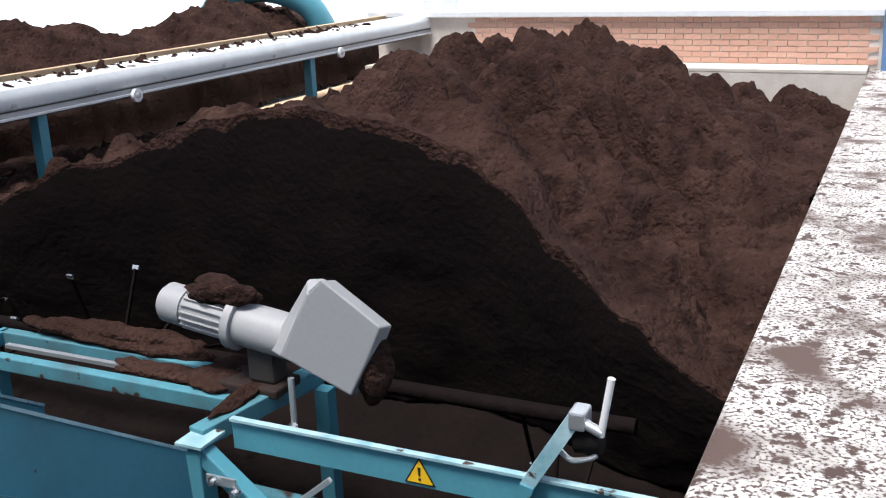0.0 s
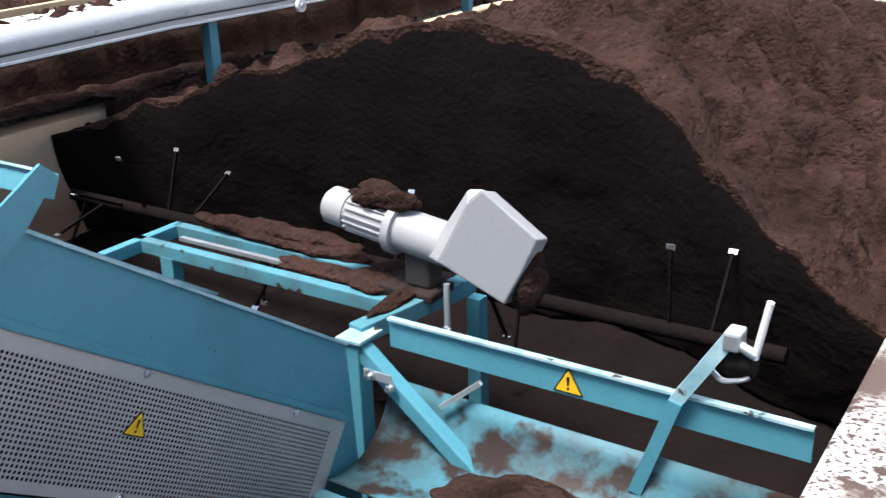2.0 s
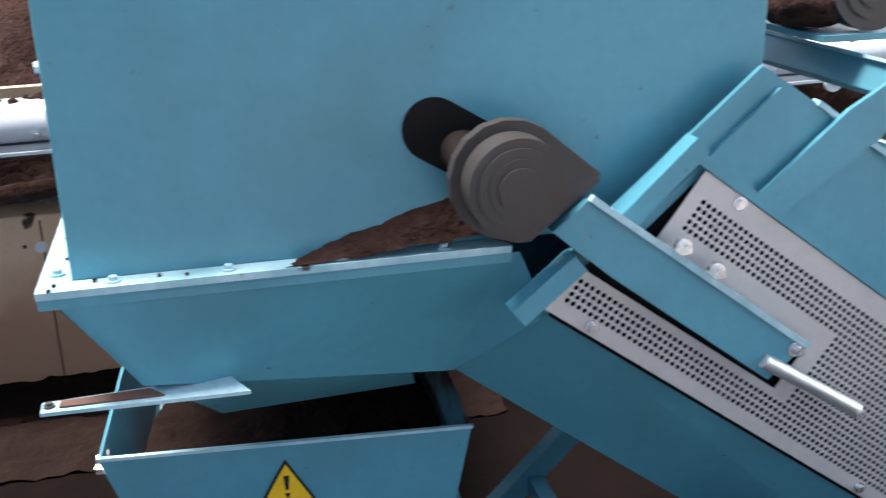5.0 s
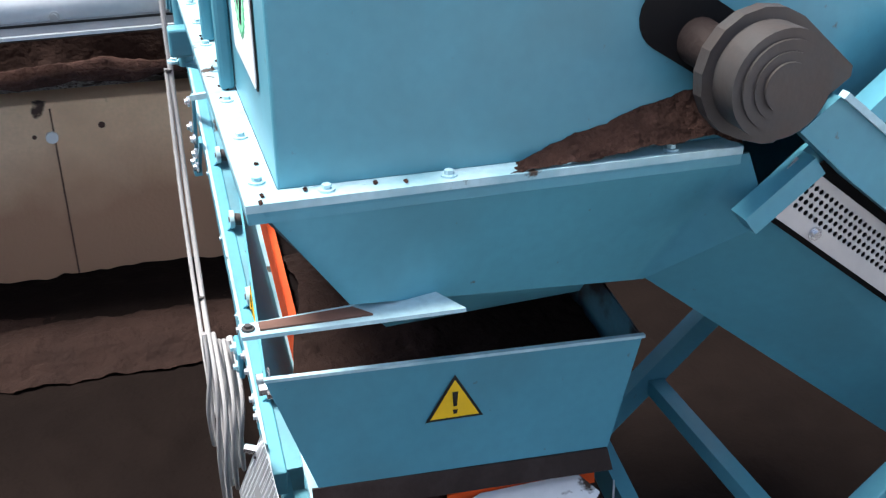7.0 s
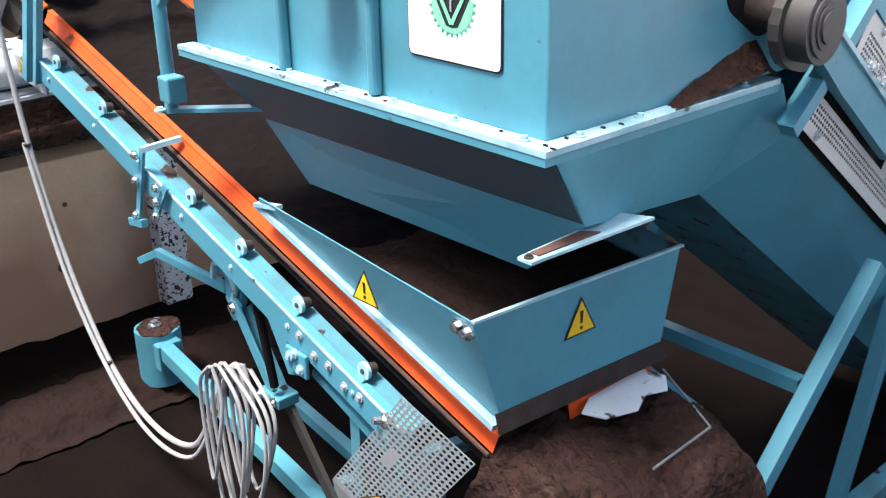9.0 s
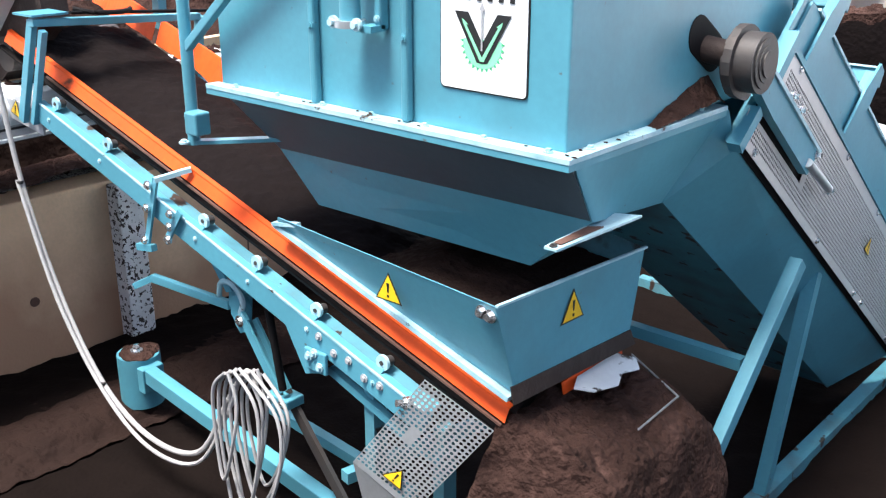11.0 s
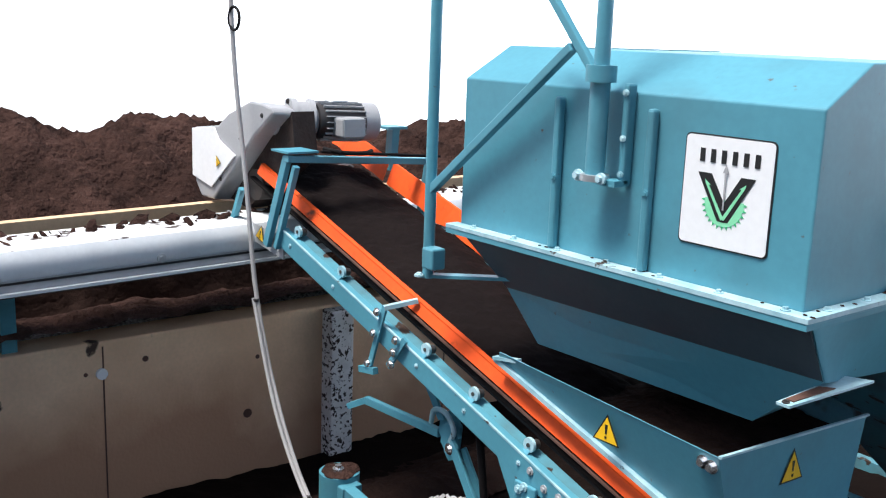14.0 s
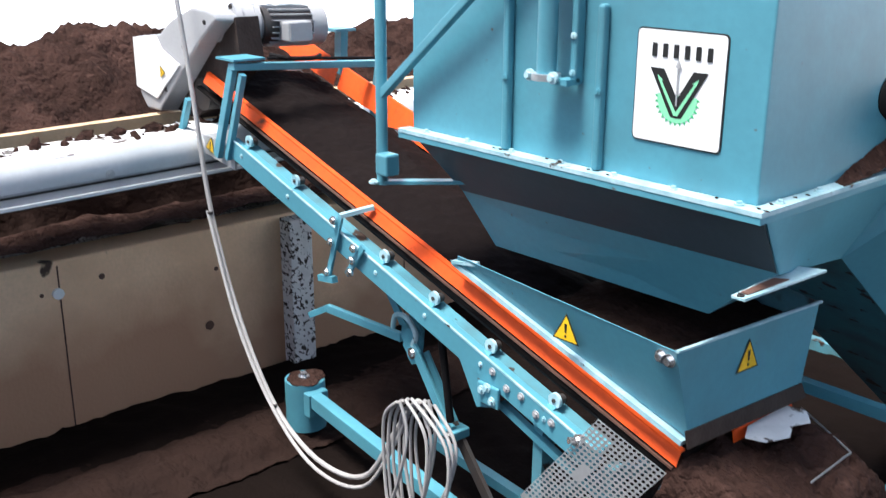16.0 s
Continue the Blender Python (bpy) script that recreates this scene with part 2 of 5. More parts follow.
def terrain(name, x0, x1, y0, y1, nx, ny, height, material, amp=0.03, freq=3.0, skew=None, calm=None, grit=1.0):
    """A lumpy sheet of loose ground; height(x, y) gives its z."""
    bm = B()
    grid = []
    for j in range(ny + 1):
        row = []
        for i in range(nx + 1):
            x, y = x0 + (x1 - x0) * i / nx, y0 + (y1 - y0) * j / ny
            if skew:
                x, y = skew(i / nx, j / ny)
            p = Vector((x, y, height(x, y)))
            q = p * freq
            d = noise.fractal(q, 1.0, 2.1, 5)
            c = 1.3 * abs(noise.noise(q * 0.9 + Vector((7, 3, 1)))) + 0.9 * abs(noise.noise(q * 2.3 + Vector((1, 3, 6)))) + 0.5 * grit * abs(noise.noise(q * 5.1)) + 0.25 * grit * abs(noise.noise(q * 10.3)) + 0.12 * grit * abs(noise.noise(q * 19)) - 0.8
            k = calm(x, y) if calm else 1.0
            row.append(bm.verts.new(p + Vector((noise.noise(q * 1.7 + Vector((9, 0, 0))) * amp * 0.6 * k, noise.noise(q * 1.7) * amp * 0.6 * k, (0.8 * d + c) * amp * k))))
        grid.append(row)
    for j in range(ny):
        for i in range(nx):
            bm.faces.new((grid[j][i], grid[j][i + 1], grid[j + 1][i + 1], grid[j + 1][i]))
    ob = part(name, bm, material)
    for p in ob.data.polygons:
        p.use_smooth = True
    return ob


def interp(x, pts):
    if x <= pts[0][0]:
        return pts[0][1]
    for (a, b), (c, d) in zip(pts, pts[1:]):
        if x <= c:
            t = (x - a) / (c - a)
            t = t * t * (3 - 2 * t)
            return b + (d - b) * t
    return pts[-1][1]


# ---- the pit and the yard ----
APZ, WX, EX, NY, FARY = 1.15, -6.33, -0.5, -2.85, 11.62

# unseen ground, dark so that undersides catch little bounced light
ground = part("ground", box(B(), -40, 40, -30, 60, -0.6, -0.4), DARK_GROUND)
tagged(ground, "wide unseen ground around the pit, kept dark against bounced light", "ground", kind="structure")
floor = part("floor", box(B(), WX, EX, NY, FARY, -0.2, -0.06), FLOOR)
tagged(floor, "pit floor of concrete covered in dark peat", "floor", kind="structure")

apron = part("pavement", box(B(), EX, 14, NY, 14, -0.35, APZ, 0.02), APRON)
tagged(apron, "pale concrete apron strewn with peat crumbs", "pavement", kind="structure")
# out of view; made dark to cut the light bounced under the hopper
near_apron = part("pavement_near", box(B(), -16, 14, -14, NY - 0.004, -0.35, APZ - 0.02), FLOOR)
tagged(near_apron, "unseen slab at the pit's end, kept dark against bounced light", "pavement", kind="structure")
west_wall = part("wall_west", box(B(), WX - 0.25, WX, NY, FARY, -0.35, 0.98, 0.012), CONCRETE)
tagged(west_wall, "stained concrete retaining wall of the peat pit", "wall", kind="structure")
for y in (-1.52, 0.95, 3.4, 5.9, 8.4):
    part("wall_joint", box(B(), WX - 0.001, WX + 0.004, y - 0.004, y + 0.004, -0.06, 0.95), RUST, west_wall, "dark joint between wall panels")
for y, z, r in ((-1.273, 0.835, 0.018), (-1.62, 0.80, 0.012), (-0.55, 0.72, 0.014), (-0.62, 0.36, 0.03), (-2.2, 0.62, 0.016)):
    part("wall_pit", tube(B(), (WX - 0.01, y, z), (WX + 0.003, y, z), r, 12), RUST, west_wall, "dark pock mark in the concrete")
west_ledge = part("pavement_west", box(B(), -16, WX - 0.25, NY, 14, -0.35, 0.95), APRON)
tagged(west_ledge, "concrete slab under the stored peat", "pavement", kind="structure")
far_ledge = part("pavement_far", box(B(), WX - 0.25, EX, FARY, 14, -0.35, APZ - 0.01), MORTAR)
tagged(far_ledge, "concrete slab at the far end of the pit", "pavement", kind="structure")


# peat
RIM = [(-6.4, 0.9), (-5.3, 1.22), (-4.5, 1.47), (-3.6, 1.78), (-3.0, 1.86), (-2.5, 1.83), (-2.1, 1.68), (-1.8, 1.5), (-1.5, 1.27), (-1.1, 1.05), (-0.75, 0.8), (-0.45, 0.7)]
CREST = [(-6.4, 0.95), (-5.4, 1.05), (-4.3, 1.28), (-3.7, 1.52), (-3.1, 1.78), (-2.4, 1.66), (-1.9, 1.58), (-1.5, 1.40), (-1.2, 1.27), (-0.9, 1.14), (-0.45, 0.95)]


def rim_y(x):
    return 4.55 - 0.55 * max(0.0, (x + 2.2) / 1.7) ** 1.3 - 0.3 * max(0.0, (-x - 4.2) / 2.0) + 0.12 * noise.noise(Vector((x * 1.3, 0, 5)))


def heap_z(x, y):
    ry = rim_y(x)
    r = interp(x, RIM)
    if y < ry:
        d = ry - y
        face = r * (1 - min(1.0, d / 0.34)) ** 0.9
        return max(face, 0.22 * (1 - min(1.0, d / 1.25)) - 0.03)
    edge = max(0.0, min(1.0, (-0.55 - x) / 0.5))
    c = interp(x, CREST)
    k = min(1.0, (y - ry) / 4.2)
    z = r + (c - r) * (k * k * (3 - 2 * k))
    z -= 0.2 * math.exp(-((x + 4.15) / 0.6) ** 2 - ((y - 8.9) / 1.6) ** 2) + 0.15 * math.exp(-((x + 3.4) / 0.55) ** 2 - ((y - 7.1) / 1.1) ** 2)
    if y > 8.8:
        z -= (y - 8.8) * (0.20 + 0.08 * max(0.0, x + 3))
    if y > ry + 0.5:
        low = APZ - 0.06 - max(0.0, y - 7.5) * 0.06
        z = max(z, low) if x < -1.0 else z + (low - z) * max(0.0, (x + 1.0) / 0.5) * min(1.0, (y - ry - 0.5) / 0.8)
    if y > 9.6 and x > -2.6:
        z = max(z, (0.99 - 0.14 * (x + 1.9)) * min(1.0, (y - 9.6) / 1.1))
    amp = edge * min(1.0, (y - ry) * 1.2) * max(0.15, min(1.0, (x + 6.2) / 1.4))
    z += amp * (0.10 * noise.noise(Vector((x * 0.9, y * 1.2, 2))) + 0.07 * abs(noise.noise(Vector((x * 2.2, y * 2.6, 5)))))
    # ridges that run down the slope, and single clods
    s, u = x * 0.55 + y * 0.83, x * 0.83 - y * 0.55
    z += amp * -0.05 + amp * 0.6 * (abs(noise.noise(Vector((s * 1.9, u * 0.5, 3)))) + 0.55 * abs(noise.noise(Vector((s * 4.2, u * 1.3, 6)))) - 0.34)
    for sc, big, off in ((1.3, 0.11, 0), (2.6, 0.08, 4), (5.5, 0.04, 9)):
        c1 = noise.voronoi(Vector((x * sc, y * sc, off)))[0][0]
        z += amp * big * max(0.0, 1 - (c1 / 0.42) ** 2) ** 0.7 * max(0.0, min(1.0, 2.5 * noise.noise(Vector((x * 0.8, y * 0.8, 20 + off))) + 0.25))
    return z


def heap_skew(u, v):
    x = WX + 0.01 + (EX - 0.012 - WX) * u
    ry = rim_y(x)
    if v < 0.42:
        y = ry - 1.3 * (1 - v / 0.42) ** 1.6
    else:
        y = ry + (11.7 - ry) * ((v - 0.42) / 0.58) ** 1.35
    return x, y


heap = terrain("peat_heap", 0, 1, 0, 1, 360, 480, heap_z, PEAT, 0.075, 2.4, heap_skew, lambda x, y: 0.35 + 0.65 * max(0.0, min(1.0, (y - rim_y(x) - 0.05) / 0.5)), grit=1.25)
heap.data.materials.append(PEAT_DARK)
# below the rim the shade is put in with the darker peat
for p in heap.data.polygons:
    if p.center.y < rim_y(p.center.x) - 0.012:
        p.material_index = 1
# undercut added so the rim shades the face: its foot lies behind the rim
for w in heap.data.vertices:
    back = rim_y(w.co.x) - w.co.y
    if back > 0:
        w.co.y += 0.60 * min(1.0, back / 0.36) ** 1.2 - 0.25 * max(0.0, back - 0.36)
tagged(heap, "great heap of dark brown peat with a steep freshly cut face", "peat heap", kind="stuff")


def store_z(x, y):
    k = interp(x, [(-15, 0.9), (-10.5, 1.0), (-8.9, 1.7), (-8.2, 1.86), (-7.4, 1.58), (-6.95, 1.42), (-6.78, 1.36), (-6.72, 1.0)])
    return k + 0.28 * noise.noise(Vector((x * 0.7, y * 0.9, 4))) * min(1, (-6.7 - x)) + 0.12 * noise.noise(Vector((x * 2, y * 2.4, 8))) * min(1, (-6.7 - x))


store = terrain("peat_store", -12, -6.7, -2.84, 12.5, 230, 460, store_z, PEAT, 0.07, 3.0, grit=1.6)
store.data.materials.append(PEAT_MID)
# strip below the conveyor: its shade is painted in this darker tone
for p in store.data.polygons:
    if p.center.x > -6.98:
        p.material_index = 1
tagged(store, "long bank of stored brown peat behind the conveyor", "peat heap", kind="stuff")


def spill_z(x, y):
    return 0.985 + 0.16 * max(0, 1 - abs(x + 6.46) / 0.32) ** 0.7 + 0.05 * noise.noise(Vector((x * 4, y * 2.5, 1)))


spill = terrain("peat_spill", -6.72, -6.3, -2.84, 6.2, 26, 260, spill_z, PEAT, 0.02, 5)
tagged(spill, "spilled peat lying on top of the pit wall", "peat", kind="stuff")


def litter_z(x, y):
    return -0.045 + 0.08 * max(0, noise.noise(Vector((x * 0.9, y * 0.9, 3)))) + 0.03 * max(0, (WX + 0.7 - x)) * max(0, noise.noise(Vector((y * 1.1, 2, 2))) + 0.3)


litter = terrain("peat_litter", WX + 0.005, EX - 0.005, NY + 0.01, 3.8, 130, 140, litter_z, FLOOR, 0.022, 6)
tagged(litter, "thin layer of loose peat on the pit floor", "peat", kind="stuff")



def drift_z(x, y):
    return 0.0 + 0.07 * max(0.0, 1 - ((x - -5.54 + 0.08 * noise.noise(Vector((y * 1.3, 4, 0)))) / 0.24) ** 2) - 0.03


# bank takes the middle peat, toned down from PEAT
drift_floor = terrain("peat_bank", -5.88, -5.20, -2.8, 0.9, 40, 180, drift_z, PEAT_MID, 0.02, 6)
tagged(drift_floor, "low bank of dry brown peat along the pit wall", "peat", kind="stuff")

# far walls: white translucent sheeting; emission stands in for the daylight behind it
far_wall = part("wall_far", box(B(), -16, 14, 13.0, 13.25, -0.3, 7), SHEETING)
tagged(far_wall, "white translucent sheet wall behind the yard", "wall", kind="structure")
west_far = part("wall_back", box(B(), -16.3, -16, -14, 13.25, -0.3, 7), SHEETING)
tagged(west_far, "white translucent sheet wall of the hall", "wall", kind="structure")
# unseen walls, added only to keep out the low sky
unseen_south = part("wall_south", box(B(), -16, 9.25, -12.25, -12, -0.3, 2.6), SKY_BLOCK)
tagged(unseen_south, "unseen grey wall added to block low sky", "wall", kind="structure")
unseen_east = part("wall_east", box(B(), 9, 9.25, -12, 13, -0.3, 2.6), SKY_BLOCK)
tagged(unseen_east, "unseen grey wall added to block low sky", "wall", kind="structure")


# ---- hopper machine ----
def sticker(at, right, up, size, parent=None):
    """A warning triangle with border and exclamation mark; at is its centre."""
    at, right, up = Vector(at), Vector(right).normalized(), Vector(up).normalized()
    nrm = right.cross(up).normalized()

    def tri(s, o):
        return [at + nrm * o + right * (s * x) + up * (s * y) for x, y in ((-0.5, -0.29), (0.5, -0.29), (0, 0.577))]

    st = part("warning_sticker", sheet(B(), tri(size, 0.002), nrm * 0.001), INK, parent, "black-edged yellow warning triangle")
    part("yellow_field", sheet(B(), tri(size * 0.84, 0.0034), nrm * 0.001), YELLOW, st)
    bm = B()
    for a, b, w in ((0.26, -0.02, 0.05), (-0.09, -0.17, 0.045)):
        c = [at + nrm * 0.0052 + right * (size * x) + up * (size * y) for x, y in ((-w, a), (w, a), (w * 0.6, b), (-w * 0.6, b))]
        sheet(bm, c, nrm * 0.001)
    part("exclamation_mark", bm, INK, st)
    return st


def bolt(p, d, parent, r=0.012, h=0.014, mt=None):
    p, d = Vector(p), Vector(d).normalized()
    bm = B()
    tube(bm, p - d * 0.004, p + d * h * 0.35, r * 1.7, 12)
    tube(bm, p + d * h * 0.3, p + d * h, r, 6)
    return part("bolt", bm, mt or CHROME, parent)


def perforated(o, u, v, nu, nv, pitch, hole, inside, material, parent, name, label, thick=0.003):
    """A sheet with round holes on a staggered grid; inside(i, j) says which cells are there and whether they are pierced (2) or plain (1)."""
    o, u, v = Vector(o), Vector(u).normalized(), Vector(v).normalized()
    bm = B()
    cache = {}

    def vert(i, j):
        if (i, j) not in cache:
            cache[i, j] = bm.verts.new(o + u * (i * pitch) + v * (j * pitch))
        return cache[i, j]

    for j in range(nv):
        for i in range(nu):
            k = inside(i, j)
            if not k:
                continue
            c = [vert(i, j), vert(i + 1, j), vert(i + 1, j + 1), vert(i, j + 1)]
            if k == 1:
                bm.faces.new(c)
                continue
            mid = o + u * ((i + 0.5) * pitch) + v * ((j + 0.5) * pitch)
            ring = [bm.verts.new(mid + u * (hole * math.cos(a)) + v * (hole * math.sin(a))) for a in (radians(225 + 45 * s) for s in range(8))]
            for s in range(4):
                a, b = c[s], c[(s + 1) % 4]
                bm.faces.new((a, b, ring[(2 * s + 2) % 8], ring[2 * s + 1], ring[2 * s]))
    ob = part(name, bm, material, parent, label)
    so = ob.modifiers.new("thickness", "SOLIDIFY")
    so.thickness = thick
    return ob


def lump(name, c, size, material, parent=None, label="", seed=0, amp=0.28, rot=0.0):
    """A rough clod or pile: a noise-worn ball."""
    bm = B()
    bmesh.ops.create_icosphere(bm, subdivisions=5 if max(size) > 0.25 else 4, radius=1)
    for w in bm.verts:
        w.co *= 1 + amp * noise.noise(w.co * 1.3 + Vector((seed, 0, 0)))
    bmesh.ops.transform(bm, matrix=Matrix.LocRotScale(c, Euler((0, 0, rot)), size), verts=bm.verts)
    bm.normal_update()
    k = min(size)
    for w in bm.verts:
        q = w.co + Vector((seed, 0, 0))
        w.co += w.normal * amp * k * (0.9 * noise.noise(q * (0.5 / k)) + 0.5 * noise.noise(q * (1.2 / k)) + 0.25 * abs(noise.noise(q * 45)))
    ob = part(name, bm, material, parent, label)
    for p in ob.data.polygons:
        p.use_smooth = True
    return ob


XR, XL, YF, YB, ZF, ZT = -2.48, -4.05, -0.84, 0.62, 2.0, 2.57
hopper = thing("peat_hopper", "large teal steel hopper with worn flange and white maker's plate", "hopper")
prof = [(YF, ZF - 0.02), (YF, ZT), (-0.615, 2.70), (0.30, 2.70), (YB, 2.5), (YB, ZF - 0.02)]
casing = part("casing", sheet(B(), [(XL, y, z) for y, z in prof], (XR - XL, 0, 0)), TEAL, hopper)
bv = casing.modifiers.new("edge", "BEVEL")
bv.width, bv.segments, bv.limit_method = 0.006, 2, "ANGLE"
part("lid_seam", box(B(), XL + 0.35, XL + 0.36, -0.6, 0.3, 2.701, 2.706), WORN, hopper)
bm = B()
box(bm, XL - 0.02, XR + 0.055, YF - 0.062, YF - 0.001, ZF - 0.03, ZF - 0.015)
box(bm, XR + 0.001, XR + 0.055, YF - 0.001, 0.04, ZF - 0.03, ZF - 0.015)
part("flange", bm, WORN, hopper, "worn pale flange with bare edges")
bm = B()
box(bm, XL - 0.02, XR + 0.052, YF - 0.060, YF - 0.054, ZF - 0.052, ZF - 0.0305)
box(bm, XR + 0.047, XR + 0.052, YF - 0.054, 0.04, ZF - 0.052, ZF - 0.0305)
part("flange_lip", bm, TEAL, hopper)
for i in range(7):
    bolt((XL + 0.12 + i * 0.235, YF - 0.03, ZF - 0.015), (0, 0, 1), hopper, 0.009, 0.012, WORN)
for i in range(4):
    bolt((XR + 0.028, YF + 0.08 + i * 0.22, ZF - 0.015), (0, 0, 1), hopper, 0.009, 0.012, WORN)
for i in range(26):
    t = random.random()
    if i % 3:
        c = (XL + 0.1 + t * 1.55, YF - 0.012 - random.random() * 0.03, ZF - 0.012)
    else:
        c = (XR + 0.01 + random.random() * 0.03, YF + t * 0.55, ZF - 0.012)
    lump("peat_crumb", c, (0.004 + random.random() * 0.006, 0.004, 0.002), PEAT, hopper, "", i, 0.4) if i % 2 else None
# lower chute
fl, fr = (-3.915, -0.69, 1.722), (-2.455, -0.725, 1.757)
cl, cr = (-3.80, -0.605, 1.495), (-2.775, -0.585, 1.495)
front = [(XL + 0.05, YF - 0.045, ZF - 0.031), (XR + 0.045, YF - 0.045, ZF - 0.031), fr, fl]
# darker and greyer than the teal plates next to it
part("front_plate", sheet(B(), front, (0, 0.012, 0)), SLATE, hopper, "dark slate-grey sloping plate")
part("chute_front", sheet(B(), [fl, fr, cr, cl], (0, 0.012, 0)), TEAL, hopper)
part("chute_end", sheet(B(), [fr, (-2.62, -0.15, 1.66), (-2.80, -0.1, 1.495), cr], (-0.012, 0, 0)), TEAL, hopper)
part("chute_far_end", sheet(B(), [front[0], fl, cl, (-3.8, 0.3, 1.495), (-3.9, 0.4, 1.725), (XL + 0.05, 0.6, ZF - 0.031)], (0.012, 0, 0)), TEAL, hopper)
part("chute_back", sheet(B(), [(XL + 0.05, YB, ZF - 0.031), (XR, YB, ZF - 0.031), (-2.6, 0.3, 1.495), (-3.8, 0.3, 1.495)], (0, 0.012, 0)), TEAL, hopper)
# the side plate leans in below the flange and meets the elevator's trough
XK = -2.6
bm = B()
low, top = None, None
for k in range(25):
    u = k / 24
    a = bm.verts.new((XR + 0.045, YF - 0.035 + (0.095 - YF) * u, ZF - 0.032))
    b = bm.verts.new((-2.455 + (XK + 2.455) * u, -0.73 + 0.68 * u, 1.757 - 0.127 * u))
    if low:
        bm.faces.new((top, low, b, a))
    low, top = b, a
bm.faces.new((top, low, bm.verts.new((-2.424, 0.12, 1.82))))
lean = part("side_plate", bm, TEAL, hopper)
for p in lean.data.polygons:
    p.use_smooth = True
lean.modifiers.new("thickness", "SOLIDIFY").thickness = 0.008
lean.modifiers.new("even_normals", "WEIGHTED_NORMAL").weight = 100
flap = part("flap", sheet(B(), [(XR + 0.045, -0.93, 1.722), (XR + 0.0, -0.93, 1.722), (XR - 0.01, -0.56, 1.729), (XR + 0.075, -0.52, 1.729)], (0, 0, 0.008)), WORN, hopper, "pale worn flap plate")
part("rust_strip", sheet(B(), [(XR + 0.035, -0.895, 1.731), (XR + 0.008, -0.895, 1.731), (XR + 0.008, -0.72, 1.734), (XR + 0.045, -0.69, 1.734)], (0, 0, 0.004)), RUST, flap, "rusty bare strip")
bolt((XR + 0.022, -0.915, 1.732), (0, 0, 1), flap, 0.007, 0.008, GREY_DARK)
# front ribs, plate
for x, z1 in ((-3.5, 2.535), (-3.075, 2.525)):
    part("rib", box(B(), x - 0.015, x + 0.015, YF - 0.035, YF - 0.001, ZF - 0.014, z1, 0.01), TEAL, hopper)
    bolt((x + 0.002, YF - 0.036, 2.25), (0, -1, 0), hopper, 0.008, 0.006, TEAL)
px0, px1, pz0, pz1 = -2.943, -2.622, 2.118, 2.46
pc = (px0 + px1) / 2


def rounded(x0, x1, z0, z1, r, y):
    pts = []
    for cx, cz_, a0 in ((x1 - r, z1 - r, 0), (x0 + r, z1 - r, 90), (x0 + r, z0 + r, 180), (x1 - r, z0 + r, 270)):
        for k in range(5):
            a = radians(a0 + k * 22.5)
            pts.append((cx + r * math.cos(a), y, cz_ + r * math.sin(a)))
    return pts


plate = part("maker_plate", sheet(B(), rounded(px0, px1, pz0, pz1, 0.015, YF - 0.006), (0, 0.002, 0)), PLATE, hopper, "white maker's plate with green emblem")
part("plate_border", sheet(B(), rounded(px0 - 0.005, px1 + 0.005, pz0 - 0.005, pz1 + 0.005, 0.018, YF - 0.0035), (0, 0.002, 0)), INK, plate)


def on_plate(pts, mt, name, o=0.0075):
    return part(name, sheet(B(), [(pc + x, YF - o, pz0 + z) for x, z in pts], (0, -0.0008, 0)), mt, plate)


for s in (-1, 1):
    on_plate([(s * 0.105, 0.228), (s * 0.054, 0.228), (0.0, 0.142), (0.0, 0.082), (s * 0.02, 0.084)], INK, "emblem_arm")
    on_plate([(s * 0.075, 0.208), (s * 0.072, 0.196), (s * 0.006, 0.088), (0.0, 0.09), (0.0, 0.1), (s * 0.06, 0.192), (s * 0.052, 0.192)], PRINT_GREEN, "emblem_leaf", 0.0092)
on_plate([(0.072 * math.cos(radians(172 + i * 11.5)), 0.142 + 0.074 * math.sin(radians(172 + i * 11.5))) for i in range(18)], PRINT_GREEN, "cog_disc", 0.0066)
for i in range(15):
    a = radians(178 + i * 13.1)
    cx, cz_, ta = 0.078 * math.cos(a), 0.142 + 0.080 * math.sin(a), a + math.pi / 2
    tx, tz = 0.0045 * math.cos(ta), 0.0045 * math.sin(ta)
    nx, nz = 0.006 * math.cos(a), 0.006 * math.sin(a)
    on_plate([(cx - tx - nx, cz_ - tz - nz), (cx + tx - nx, cz_ + tz - nz), (cx + nx, cz_ + nz)], GREEN, "cog_tooth", 0.0068)
on_plate([(-0.003, 0.12), (0.003, 0.12), (0.003, 0.235), (0.011, 0.235), (0.0, 0.262), (-0.011, 0.235), (-0.003, 0.235)], GREY, "arrow", 0.0105)
for i in range(6):
    x = -0.094 + i * 0.040
    on_plate([(x - 0.009, 0.262), (x + 0.009, 0.262), (x + 0.009, 0.303), (x - 0.009, 0.303)], INK, "lettering_bar")
# hanger pipe
HX, HY = -3.262, YF - 0.075


def pipe(name, p, q, r, mt, parent, label="", n=20):
    return smooth(part(name, tube(B(), p, q, r, n), mt, parent, label))


pipe("hanger_sleeve", (HX, HY, 2.285), (HX, HY, 2.62), 0.034, TEAL, hopper)
pipe("clamp_collar", (HX, HY, 2.60), (HX, HY, 2.655), 0.052, TEAL, hopper)
pipe("clamp_collar", (HX, HY, 2.27), (HX, HY, 2.292), 0.05, GALV, hopper)
for dx in (-0.055, 0.05):
    bolt((HX + dx, HY - 0.02, 2.283), (0, -1, 0), hopper, 0.012, 0.02, WORN)
